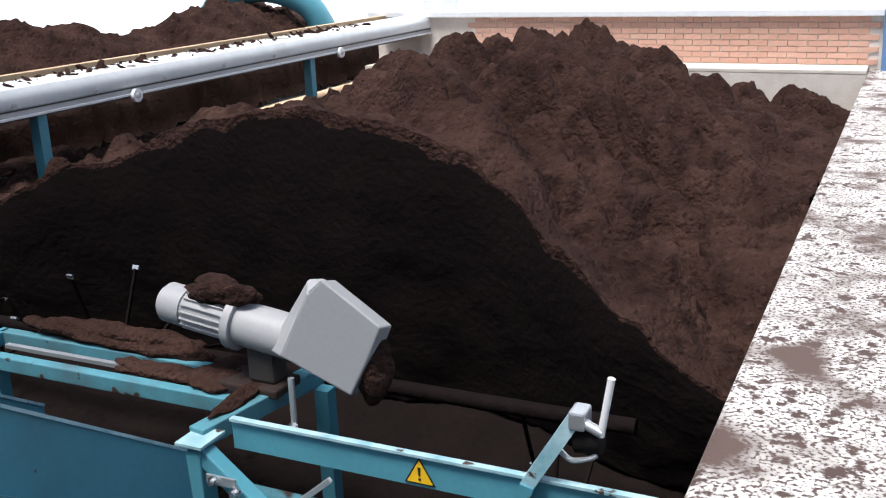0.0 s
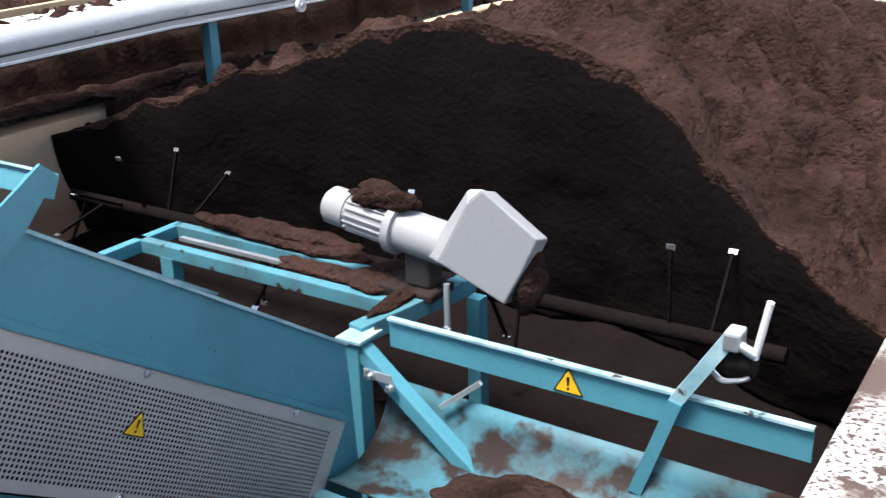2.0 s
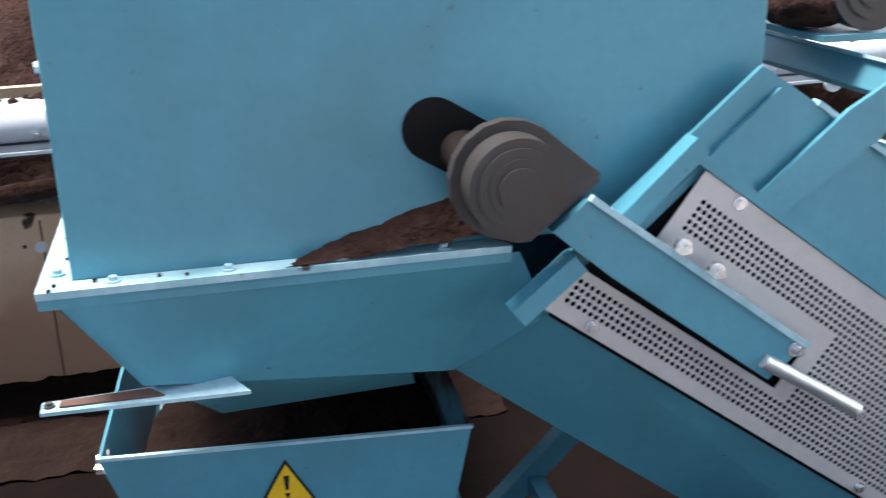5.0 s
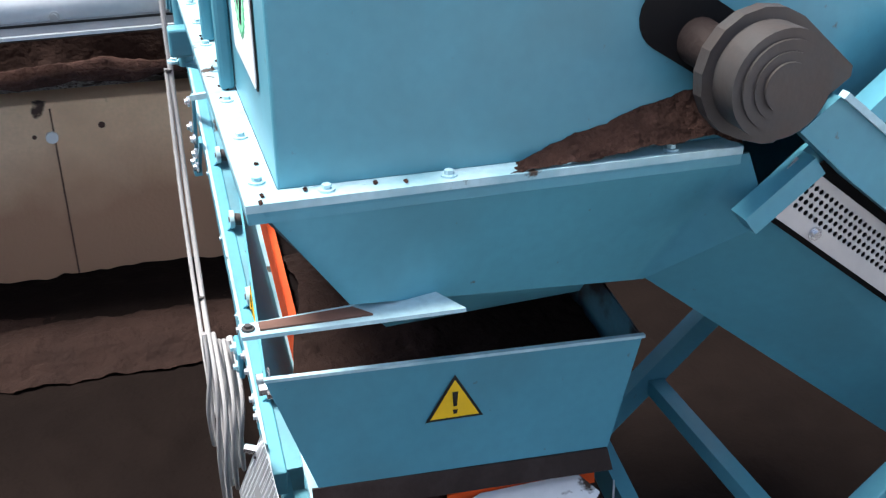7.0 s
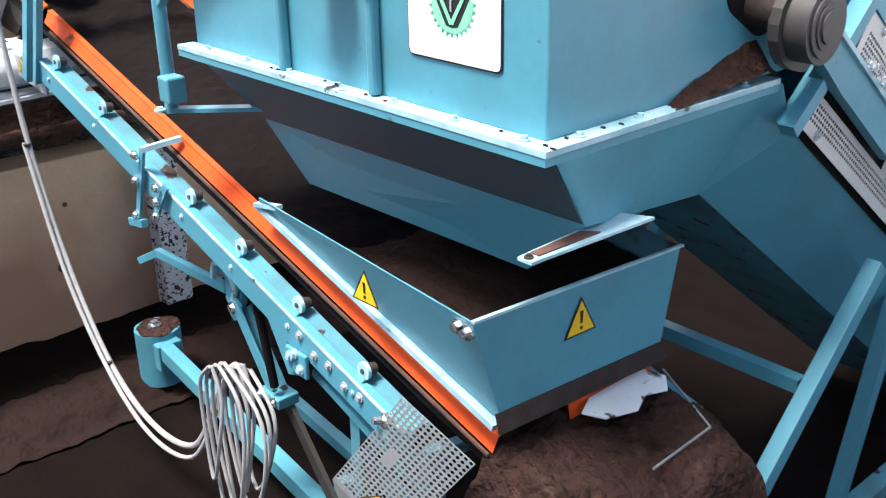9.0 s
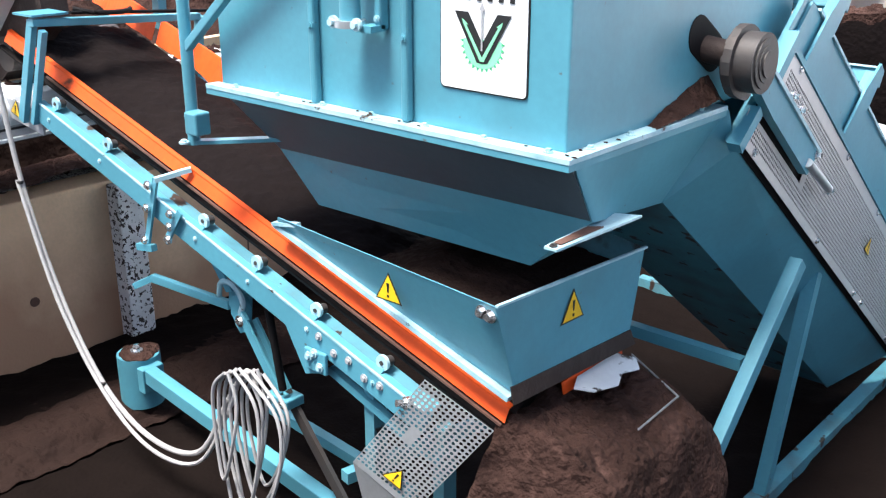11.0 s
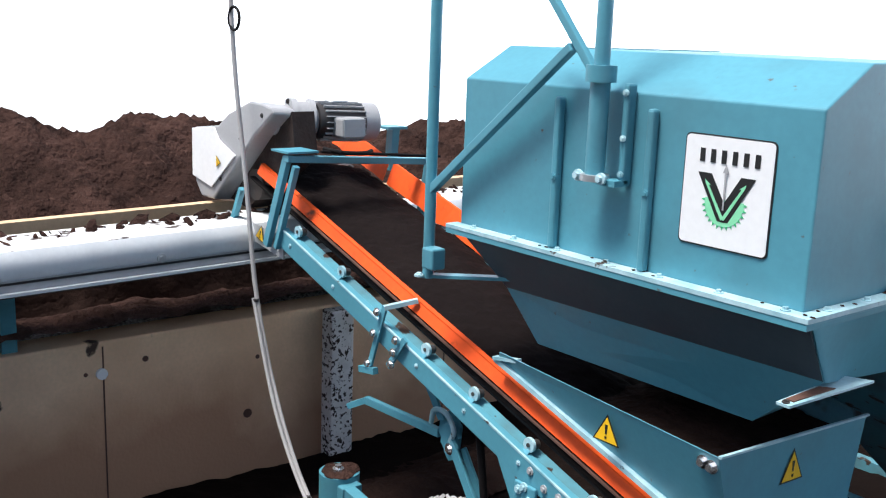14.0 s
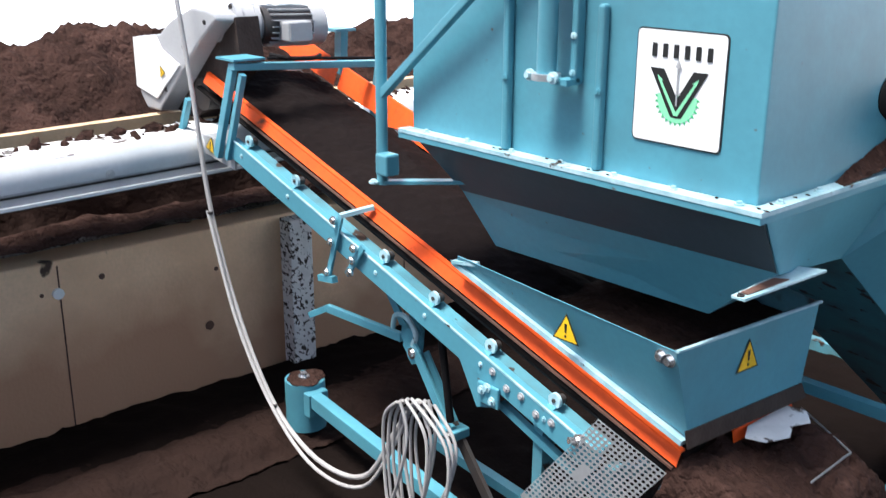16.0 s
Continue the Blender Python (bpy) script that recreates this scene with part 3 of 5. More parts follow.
part("clamp_bracket", box(B(), HX + 0.075, HX + 0.1, YF - 0.045, YF - 0.001, 2.26, 2.60, 0.008), TEAL, hopper)
part("clamp_foot", box(B(), HX + 0.04, HX + 0.1, HY - 0.01, YF - 0.02, 2.26, 2.28), TEAL, hopper)
for z in (2.3, 2.42, 2.57):
    bolt((HX + 0.088, YF - 0.046, z), (0, -1, 0), hopper, 0.007, 0.008, WORN)
pipe("hanger_pipe", (HX, HY, 2.58), (HX, HY, 4.3), 0.027, TEAL, hopper)
part("brace", beam(B(), (-4.19, YF - 0.05, 2.10), (-3.40, HY, 2.71), 0.034, 0.034, bevel=0.004), TEAL, hopper)
part("brace", beam(B(), (HX - 0.03, HY, 2.63), (-3.62, HY, 3.0), 0.03, 0.03, bevel=0.004), TEAL, hopper)
pipe("post", (-4.19, YF - 0.05, 1.73), (-4.19, YF - 0.05, 4.3), 0.024, TEAL, hopper)
part("post_foot", box(B(), -4.175, -4.1, YF - 0.1, YF - 0.03, 1.78, 1.87, 0.008), TEAL, hopper)
part("foot_strap", beam(B(), (-4.22, YF - 0.06, 1.735), (-3.86, YF + 0.15, 1.77), 0.05, 0.014), TEAL, hopper)
bolt((-4.2, YF - 0.09, 1.742), (0, 0, 1), hopper, 0.012, 0.012, WORN)
# slot with shaft, drive hub
# black plate stands for the dark opening of the slot
slot = [(XR + 0.004, -0.11 + 0.066 * math.cos(radians(a)), 2.232 + 0.066 * math.sin(radians(a))) for a in range(60, 245, 15)] + [(XR + 0.004, 0.0 + 0.066 * math.cos(radians(a)), 2.165 + 0.066 * math.sin(radians(a))) for a in range(240, 425, 15)]
part("shaft_slot", sheet(B(), slot, (-0.008, 0, 0)), BLACK, hopper, "dark shaft slot")
drift = terrain("peat_drift", XR + 0.002, XR + 0.052, -0.44, 0.04, 10, 60, lambda x, y: 1.984 + max(0.0, min((y + 0.42) * 0.32, 0.11, (0.06 - y) * 1.5)) * (1 - (x - XR) / 0.07), PEAT, 0.006, 14)
tagged(drift, "wedge of peat lying on the hopper's flange", "peat", kind="stuff")

# ---- elevator ----
XG, XE = -2.40, -3.15
elevator = thing("auger_elevator", "inclined teal trough elevator with perforated grey side guard", "elevator")
XS = XG - 0.02
ts = [(0.05, 1.86), (0.59, 2.325), (0.72, 2.24), (2.70, 0.855), (2.74, 0.05), (2.36, 0.19), (0.12, 1.82)]
part("trough_side", sheet(B(), [(XS, y, z) for y, z in ts], (-0.012, 0, 0)), TEAL, elevator)
part("trough_flank", sheet(B(), [(XS, 0.12, 1.82), (XS, 2.36, 0.19), (XK, 2.0, 0.063), (XK, -0.05, 1.63)], (-0.008, 0, 0)), TEAL, elevator)
part("trough_far_side", sheet(B(), [(XE, y, z) for y, z in ((0.62, 2.32), (0.72, 2.24), (2.70, 0.92), (2.74, 0.02), (0.62, 1.25))], (0.012, 0, 0)), TEAL, elevator)
part("trough_bottom", sheet(B(), [(XE + 0.012, -0.03, 1.63), (XK - 0.01, -0.03, 1.63), (XK - 0.01, 2.0, 0.075), (XE + 0.012, 2.0, 0.075)], (0, 0.01, 0.012)), TEAL_DIRTY, elevator)
part("trough_rim", beam(B(), (XS - 0.004, 0.72, 2.243), (XS - 0.004, 2.70, 0.858), 0.03, 0.012), WORN, elevator, "bright rim")
part("far_rim", beam(B(), (XE + 0.006, 0.72, 2.243), (XE + 0.006, 2.70, 0.925), 0.03, 0.012), WORN, elevator)
part("guard_rail", beam(B(), (XG + 0.002, 0.44, 2.15), (XG + 0.002, 2.64, 0.552), 0.03, 0.025), TEAL, elevator)
# auger inside
bm = B()
d = Vector((0, 2.0, -1.40)).normalized()
a0 = Vector(((XG + XE) / 2 - 0.01, 0.75, 1.80))
e1, e2 = Vector((1, 0, 0)), d.cross(Vector((1, 0, 0)))
prev = None
for k in range(150):
    s, an = k * 0.0155, k * 0.42
    q = a0 + d * s
    cur = [bm.verts.new(q + (e1 * math.cos(an) + e2 * math.sin(an)) * r) for r in (0.03, 0.23)]
    if prev:
        bm.faces.new((prev[0], prev[1], cur[1], cur[0]))
    prev = cur
auger = smooth(part("auger_flight", bm, RUST, elevator, "worn steel auger flight"))
pipe("auger_shaft", a0 - d * 0.2, a0 + d * 2.3, 0.035, RUST, elevator)
# perforated guard in slope coordinates
gu = Vector((0, 2.194, -1.596)).normalized()
gv = Vector((0, -gu.z, gu.y)) * -1
pitch = 0.0165
GN, GM = int(2.86 / pitch), int(0.435 / pitch)
# added black backing: puts in the darkness seen through the guard's holes
part("chain_box", sheet(B(), [(XG - 0.016, y, z) for y, z in ((0.16, 1.90), (0.46, 2.10), (2.62, 0.53), (2.36, 0.19), (0.12, 1.82))], (0.004, 0, 0)), BLACK, elevator, "black sheet added for the dark behind the guard")


def guard_cell(i, j):
    s, w = i * pitch - 0.16, j * pitch
    if s < 0.0 and w < 0.30:
        return 0
    # the slot that the drive arm sits in
    if s < 0.50 and 0.165 < w < 0.30:
        return 0
    if w < 0.04 or w > 0.385 or (s < 0.03 and w < 0.3) or s < -0.1 or s > 2.6 or (s < 0.54 and 0.13 < w < 0.325):
        return 1
    return 2


perforated(Vector((XG + 0.008, 0.45, 2.125)) - gu * 0.16, gu, gv, GN, GM, pitch, 0.0062, guard_cell, ZINC, elevator, "guard", "perforated grey zinc guard", 0.002)
sticker((XG + 0.012, 1.62, 1.045), gu, -gv, 0.10, elevator)
for s, w in ((0.12, 0.015), (0.9, 0.015), (1.55, 0.015), (2.35, 0.015), (0.0, 0.41), (0.9, 0.41), (1.62, 0.41), (1.78, 0.41), (2.4, 0.41)):
    bolt(Vector((XG + 0.01, 0.45, 2.125)) + gu * s + gv * w, (1, 0, 0), elevator, 0.009, 0.012)
# head end plates
for a, b in (((0.27, 2.035), (0.43, 2.185)), ((0.035, 1.845), (0.17, 1.955))):
    part("head_plate", beam(B(), (XG + 0.015, a[0], a[1]), (XG + 0.015, b[0], b[1]), 0.05, 0.045, (0, -0.7, 0.7)), TEAL, elevator)
part("head_strip", beam(B(), (XS + 0.008, 0.20, 1.985), (XS + 0.008, 0.585, 2.32), 0.012, 0.03, (0, -0.7, 0.7)), TEAL, elevator)
part("head_strip", beam(B(), (XS + 0.008, 0.255, 1.945), (XS + 0.008, 0.63, 2.275), 0.012, 0.02, (0, -0.7, 0.7)), TEAL, elevator)
# drive arm with adjusting screw
arm = part("drive_arm", sheet(B(), [(XG + 0.02, y, z) for y, z in ((0.10, 2.035), (0.175, 2.095), (0.705, 1.70), (0.62, 1.63), (0.232, 1.922))], (0.035, 0, 0)), TEAL, elevator)
part("arm_edge", beam(B(), (XG + 0.055, 0.18, 2.10), (XG + 0.055, 0.71, 1.705), 0.02, 0.014), WORN, arm)
pipe("adjusting_screw", (XG + 0.06, 0.60, 1.685), (XG + 0.06, 0.86, 1.52), 0.018, GALV, arm)
for y, z in ((0.39, 1.975), (0.47, 1.912), (0.68, 1.70), (0.86, 1.515)):
    bolt((XG + 0.05, y, z), (1, 0, 0), arm, 0.011, 0.03)
# hub
hub = smooth(part("drive_hub", tube(B(), (XG - 0.01, 0.015, 2.145), (XG + 0.10, 0.015, 2.145), 0.10, 36), GREY_DARK, elevator, "dirty grey drive hub"))
for r, x in ((0.082, 0.106), (0.066, 0.098), (0.062, 0.110), (0.045, 0.116)):
    smooth(part("hub_ring", tube(B(), (XG + 0.09, 0.015, 2.145), (XG + x, 0.015, 2.145), r, 32), GREY_DARK if r != 0.066 else RUST, hub))
part("bearing_flange", sheet(B(), [(XG + 0.005, 0.015 + 0.122 * math.cos(radians(a)), 2.145 + 0.122 * math.sin(radians(a))) for a in range(55, 256, 20)] + [(XG + 0.005, y, z) for y, z in ((0.035, 2.012), (0.06, 2.012), (0.205, 2.125), (0.205, 2.145))], (0.03, 0, 0)), GREY_DARK, elevator)
pipe("hub_shaft", (XR - 0.1, -0.075, 2.20), (XG + 0.02, -0.03, 2.165), 0.045, PEATY_DARK, elevator)
# strap brackets with cross beams
for dy, dz in ((0.0, 0.0), (-0.515, 0.375)):
    part("strap_bracket", sheet(B(), [(XG + 0.003, y + dy, z + dz) for y, z in ((1.10, 1.675), (1.165, 1.63), (1.385, 1.78), (1.505, 1.905), (1.46, 1.945), (1.30, 1.85))], (-0.012, 0, 0)), TEAL, elevator)
    part("bracket_web", beam(B(), (XG - 0.03, 1.13 + dy, 1.655 + dz), (XG - 0.03, 1.47 + dy, 1.915 + dz), 0.06, 0.012, (0, -0.65, 0.75)), TEAL, elevator)
    cb = beam(B(), (XG + 0.0, 1.475 + dy, 1.88 + dz), (XE - 0.42, 1.475 + dy, 1.88 + dz), 0.06, 0.075, (0, 0.45, 0.9), 0.004)
    part("cross_beam", cb, TEAL, elevator)
    part("cross_edge", beam(B(), (XG + 0.0, 1.46 + dy, 1.926 + dz), (XE - 0.42, 1.46 + dy, 1.926 + dz), 0.02, 0.008, (0, 0.45, 0.9)), WORN, elevator)
# motor on the elevator head
HMX, HMY, HMZ = -2.60, 0.965, 2.47
hm = smooth(part("head_motor", tube(B(), (HMX - 0.02, HMY, HMZ), (HMX - 0.36, HMY, HMZ), 0.10, 28), GREY_DARK, elevator, "dark electric motor on the elevator head"))
for r, x in ((0.112, 0.0), (0.085, 0.008), (0.06, 0.014), (0.025, 0.02)):
    smooth(part("fan_ring", tube(B(), (HMX - 0.05, HMY, HMZ), (HMX + x, HMY, HMZ), r, 28), GREY_DARK, hm))
part("motor_plate", box(B(), HMX - 0.42, HMX + 0.02, HMY - 0.14, HMY + 0.12, HMZ - 0.13, HMZ - 0.115), TEAL, elevator)
lump("motor_peat", (HMX - 0.15, HMY - 0.1, HMZ - 0.06), (0.16, 0.1, 0.05), PEAT, elevator, "peat around the motor", 14, 0.3)
# legs
part("support_leg", beam(B(), (XG + 0.045, 0.67, 1.255), (XG + 0.045, -0.62, -0.05), 0.055, 0.07, bevel=0.004), TEAL, elevator)
part("support_leg", beam(B(), (XE - 0.03, 0.67, 1.255), (XE - 0.03, -0.62, -0.05), 0.055, 0.07), TEAL, elevator)
part("rear_leg", beam(B(), (XG - 0.06, 1.16, 1.04), (XG - 0.06, 0.85, -0.05), 0.06, 0.06), TEAL, elevator)
part("base_rail", beam(B(), (XG - 0.06, -0.45, -0.02), (XG - 0.06, 2.9, -0.02), 0.08, 0.08), TEAL_DIRTY, elevator)
part("cross_tie", beam(B(), (XG, 0.35, 0.9), (XE, 0.35, 0.9), 0.05, 0.05), TEAL, elevator)

# ---- scoop frame ----
scoop = thing("scoop_frame", "teal steel scoop frame with side plates, tie bars and crank", "machine frame")
PY = 2.97
part("front_panel", sheet(B(), [(-2.40, PY, 0.862), (-0.64, PY, 0.862), (-0.64, PY, 0.735), (-2.40, PY, 0.735)], (0, 0.012, 0)), TEAL, scoop)
part("panel_edge", box(B(), -2.40, -0.64, PY - 0.016, PY + 0.014, 0.8625, 0.874), WORN, scoop, "bright panel edge")
# curved trough behind the panel
bm = B()
ring = []
for k in range(9):
    a = radians(-5 - k * 14)
    ring.append((PY - 0.33 + 0.32 * math.cos(a), 0.62 + 0.32 * math.sin(a)))
for (ya, za), (yb_, zb_) in zip(ring, ring[1:]):
    bm.faces.new([bm.verts.new(c) for c in ((-2.4, ya, za), (-0.66, ya, za), (-0.66, yb_, zb_), (-2.4, yb_, zb_))])
bmesh.ops.remove_doubles(bm, verts=bm.verts, dist=0.0005)
# peat smears, and the pit's shade painted in with them
pan = smooth(part("trough_pan", bm, PAN, scoop, "curved trough smeared with peat, its shade in the colour"))
pan.modifiers.new("thickness", "SOLIDIFY").thickness = 0.008
part("pan_rail", beam(B(), (-2.42, PY - 0.55, 0.30), (-0.66, PY - 0.55, 0.30), 0.06, 0.05), TEAL_DIRTY, scoop)
sticker((-1.55, PY - 0.002, 0.785), (1, 0, 0), (0, 0, 1), 0.13, scoop)
part("tube_back", beam(B(), (-4.27, 3.5, 0.77), (-2.72, 3.5, 0.77), 0.06, 0.075, bevel=0.006), TEAL_DIRTY, scoop)
part("tube_front", beam(B(), (-4.30, 3.24, 0.77), (-2.58, 3.24, 0.77), 0.06, 0.075, bevel=0.006), TEAL_DIRTY, scoop)
part("tube_mid_rod", beam(B(), (-4.1, 3.37, 0.79), (-2.95, 3.37, 0.79), 0.03, 0.02), GALV, scoop, "bright threaded rod")
part("tube_end", beam(B(), (-4.27, 3.53, 0.77), (-4.27, 2.97, 0.77), 0.06, 0.075, bevel=0.006), TEAL, scoop)
part("tube_side", beam(B(), (-2.53, 2.90, 0.79), (-2.40, 3.62, 0.79), 0.085, 0.085, bevel=0.006), TEAL_DIRTY, scoop)
part("corner_post", beam(B(), (-2.50, 2.86, 0.80), (-2.50, 2.86, -0.06), 0.09, 0.09, (0, 1, 0), 0.006), TEAL, scoop)
part("corner_cap", box(B(), -2.56, -2.43, 2.80, 2.96, 0.80, 0.812), WORN, scoop, "pale worn cap")
part("side_post", beam(B(), (-2.32, 3.55, 0.76), (-2.32, 3.55, -0.06), 0.07, 0.07, (0, 1, 0)), TEAL, scoop)
part("side_post", beam(B(), (-4.05, 3.24, 0.74), (-4.05, 3.24, -0.06), 0.09, 0.07, (0, 1, 0)), TEAL_DIRTY, scoop)
part("diagonal", beam(B(), (-2.47, 2.86, 0.76), (-1.72, 2.84, 0.19), 0.07, 0.07, bevel=0.006), TEAL, scoop)
part("diagonal_clamp", box(B(), -2.42, -2.28, 2.80, 2.81, 0.66, 0.70), GALV, scoop)
for dx in (-0.05, 0.05):
    bolt((-2.33 + dx, 2.80, 0.665 - dx * 0.3), (0, -1, 0), scoop, 0.014, 0.03)
part("tie_link", beam(B(), (-2.10, 2.90, 0.56), (-1.93, 2.94, 0.70), 0.02, 0.02), GALV, scoop)
part("base_rail", beam(B(), (-4.3, 2.86, -0.02), (-0.7, 2.86, -0.02), 0.08, 0.08), TEAL_DIRTY, scoop)
# crank
part("crank_post", beam(B(), (-1.24, PY - 0.05, 0.45), (-1.11, PY - 0.03, 0.86), 0.06, 0.05), TEAL, scoop)
part("crank_post", beam(B(), (-1.115, PY - 0.02, 0.85), (-0.935, PY - 0.01, 1.15), 0.06, 0.05), WORN, scoop, "pale worn crank post")
crank = part("crank_head", box(B(), -0.96, -0.90, PY - 0.05, PY + 0.04, 1.10, 1.17, 0.01), GALV, scoop)
pipe("crank_arm", (-0.93, PY - 0.02, 1.13), (-0.845, PY - 0.03, 1.10), 0.018, GALV, crank)
pipe("crank_handle", (-0.85, PY - 0.03, 1.09), (-0.815, PY - 0.03, 1.305), 0.013, PLATE, crank, "white crank handle")
smooth(part("crank_hook", hose(B(), [(-1.0, PY, 0.99), (-0.96, PY - 0.01, 0.97), (-0.9, PY - 0.01, 0.985), (-0.87, PY, 1.0)], 0.01), GALV, crank))
pipe("crank_box", (-0.95, PY + 0.02, 1.04), (-0.86, PY + 0.02, 1.05), 0.05, BLACK, crank)
# peat along the frame
for i, (x, y, z, sx, sy, sz) in enumerate(((-3.5, 3.56, 0.84, 0.62, 0.09, 0.06), (-2.52, 3.2, 0.845, 0.05, 0.2, 0.02), (-2.75, 3.38, 0.83, 0.16, 0.16, 0.04), (-3.1, 3.37, 0.80, 0.3, 0.06, 0.03), (-1.5, 2.7, 0.36, 0.45, 0.2, 0.06))):
    lump("peat_ridge", (x, y, z), (sx, sy, sz), PEAT, scoop, "peat lying on the frame", i, 0.35)

# ---- cutter drive ----
cutter = thing("cutter_drive", "grey gear motor with folded chain cover, dusted with peat", "motor")
cy = 3.18
bm = B()
sheet(bm, [(-2.285, cy, 1.072), (-2.125, cy, 1.365), (-2.055, cy, 1.43), (-1.80, cy, 1.262), (-1.875, cy, 1.10), (-1.957, cy, 0.945)], (-0.03, 0.15, -0.05))
cov = part("chain_cover", bm, GREY, cutter)
bm = B()
sheet(bm, [(-2.285, cy - 0.002, 1.07), (-2.125, cy - 0.002, 1.365), (-2.195, cy + 0.12, 1.38), (-2.43, cy + 0.12, 1.035)], (0.06, 0.06, -0.03))
part("cover_fold", bm, GREY, cov)
part("cover_cap", sheet(B(), [(-2.125, cy - 0.001, 1.367), (-2.055, cy - 0.001, 1.432), (-2.12, cy + 0.12, 1.39), (-2.195, cy + 0.12, 1.382)], (0.02, 0.03, -0.03)), GREY, cov)
for ob in (cov, *cov.children):
    m = ob.modifiers.new("edge", "BEVEL")
    m.width, m.segments = 0.008, 2
lump("cover_peat", (-1.90, cy + 0.10, 1.05), (0.07, 0.08, 0.17), PEAT, cutter, "rust and caked peat on the cover's end", 5, 0.2)
my = 3.36
m0, m1 = Vector((-2.99, my, 1.165)), Vector((-2.50, my, 1.10))
md = (m1 - m0).normalized()
motor = pipe("motor_body", m0 + md * 0.10, m0 + md * 0.36, 0.082, GREY, cutter)
pipe("fan_cowl", m0, m0 + md * 0.11, 0.092, GREY, motor, "pale fan cowl")
pipe("cowl_cap", m0 - md * 0.02, m0 + md * 0.01, 0.075, GREY, motor)
fy = md.cross(Vector((0, 1, 0))).normalized()
for k in range(18):
    a = radians(k * 20)
    r = fy * math.cos(a) + Vector((0, 1, 0)) * math.sin(a)
    part("cooling_fin", beam(B(), m0 + md * 0.12 + r * 0.088, m0 + md * 0.35 + r * 0.088, 0.004, 0.018, tuple(r)), GREY, motor)
pipe("motor_flange", m0 + md * 0.36, m0 + md * 0.40, 0.125, GREY, cutter)
pipe("gearbox", m0 + md * 0.39, m1 + md * 0.16, 0.10, GREY, cutter)
part("gearbox_foot", box(B(), -2.70, -2.38, my - 0.10, my + 0.10, 0.815, 0.86, 0.012), PEATY_DARK, cutter)
part("gearbox_body", box(B(), -2.56, -2.42, my - 0.05, my + 0.07, 0.855, 1.08, 0.02), GREY_DARK, cutter)
pipe("drain_stay", (-2.235, cy - 0.01, 0.76), (-2.24, cy, 0.98), 0.014, GALV, cutter)
lump("motor_peat", (-2.70, my, 1.245), (0.19, 0.08, 0.065), PEAT, cutter, "peat heaped on the motor", 9, 0.4)
bolt((-2.235, cy - 0.02, 0.765), (0, -1, 0), cutter, 0.014, 0.02)

# ---- rotor: shaft with staggered arms, turning ----
RY, RZ = 4.02, 0.575
rotor = tagged(new("cutter_rotor"), "turning cutter shaft with staggered steel paddle arms", "rotor")
pipe("shaft", (-2.95, 0, 0), (1.95, 0, 0), 0.04, PEAT_DARK, rotor)
for k in range(24):
    x = -2.8 + k * 0.2
    if 0.75 < x < 1.3:
        continue
    a = radians(75 - k * 41)
    u = Vector((0, math.cos(a), math.sin(a)))
    ar = part("arm", beam(B(), Vector((x, 0, 0)) + u * 0.03, Vector((x, 0, 0)) + u * 0.42, 0.018, 0.014, (1, 0, 0)), PEAT_DARK, rotor)
    part("paddle", beam(B(), Vector((x - 0.022, 0, 0)) + u * 0.43, Vector((x + 0.022, 0, 0)) + u * 0.43, 0.012, 0.026, tuple(u)), CHROME, ar, "bright worn paddle tip")

# ---- belt conveyor ----
belt = thing("belt_conveyor", "inclined teal belt conveyor with orange rubber skirts", "conveyor")


def cz(x, o=0.0):
    return 1.026 + (-2.7 - x) * 0.298 + o


Y0, Y1 = -0.71, -0.07
bm = B()
for lo, hi in ((-2.74, -5.62), (-5.66, -5.95)):
    sheet(bm, [(lo, Y0 - 0.042, cz(lo, -0.058)), (hi, Y0 - 0.042, cz(hi, -0.058)), (hi, Y0 - 0.018, cz(hi, -0.014)), (lo, Y0 - 0.018, cz(lo, -0.014))], (0, 0.004, 0.006))
    sheet(bm, [(lo, Y0 - 0.018, cz(lo, -0.007)), (hi, Y0 - 0.018, cz(hi, -0.007)), (hi, Y0 + 0.004, cz(hi, -0.003)), (lo, Y0 + 0.004, cz(lo, -0.003))], (0, 0, -0.008))
part("near_skirt", bm, ORANGE, belt, "orange rubber skirt")
part("skirt_bar", beam(B(), (-2.75, Y0 - 0.05, cz(-2.75, -0.068)), (-5.55, Y0 - 0.05, cz(-5.55, -0.068)), 0.008, 0.010), RUST, belt, "thin rusty bar under the skirt")
bm = B()
for lo, hi in ((-4.0, -5.66), (-5.7, -6.25)):
    n = 26
    for i in range(n):
        a, b = lo + (hi - lo) * i / n, lo + (hi - lo) * (i + 1) / n
        ea, eb = (-0.035 + 0.028 * noise.noise(Vector((v * 7.0, 3, 1))) for v in (a, b))
        sheet(bm, [(a, Y1 + 0.05, cz(a, 0.085)), (b, Y1 + 0.05, cz(b, 0.085)), (b, Y1, cz(b, eb)), (a, Y1, cz(a, ea))], (0, 0.006, 0.004))
bmesh.ops.remove_doubles(bm, verts=bm.verts, dist=0.0005)
part("far_skirt", bm, ORANGE, belt, "orange rubber skirt with a frayed lower edge")
part("belt", sheet(B(), [(-2.5, Y0 - 0.03, cz(-2.5, -0.12)), (-6.05, Y0 - 0.03, cz(-6.05, -0.12)), (-6.05, Y1 + 0.03, cz(-6.05, -0.12)), (-2.5, Y1 + 0.03, cz(-2.5, -0.12))], (0, 0, -0.012)), BLACK, belt)


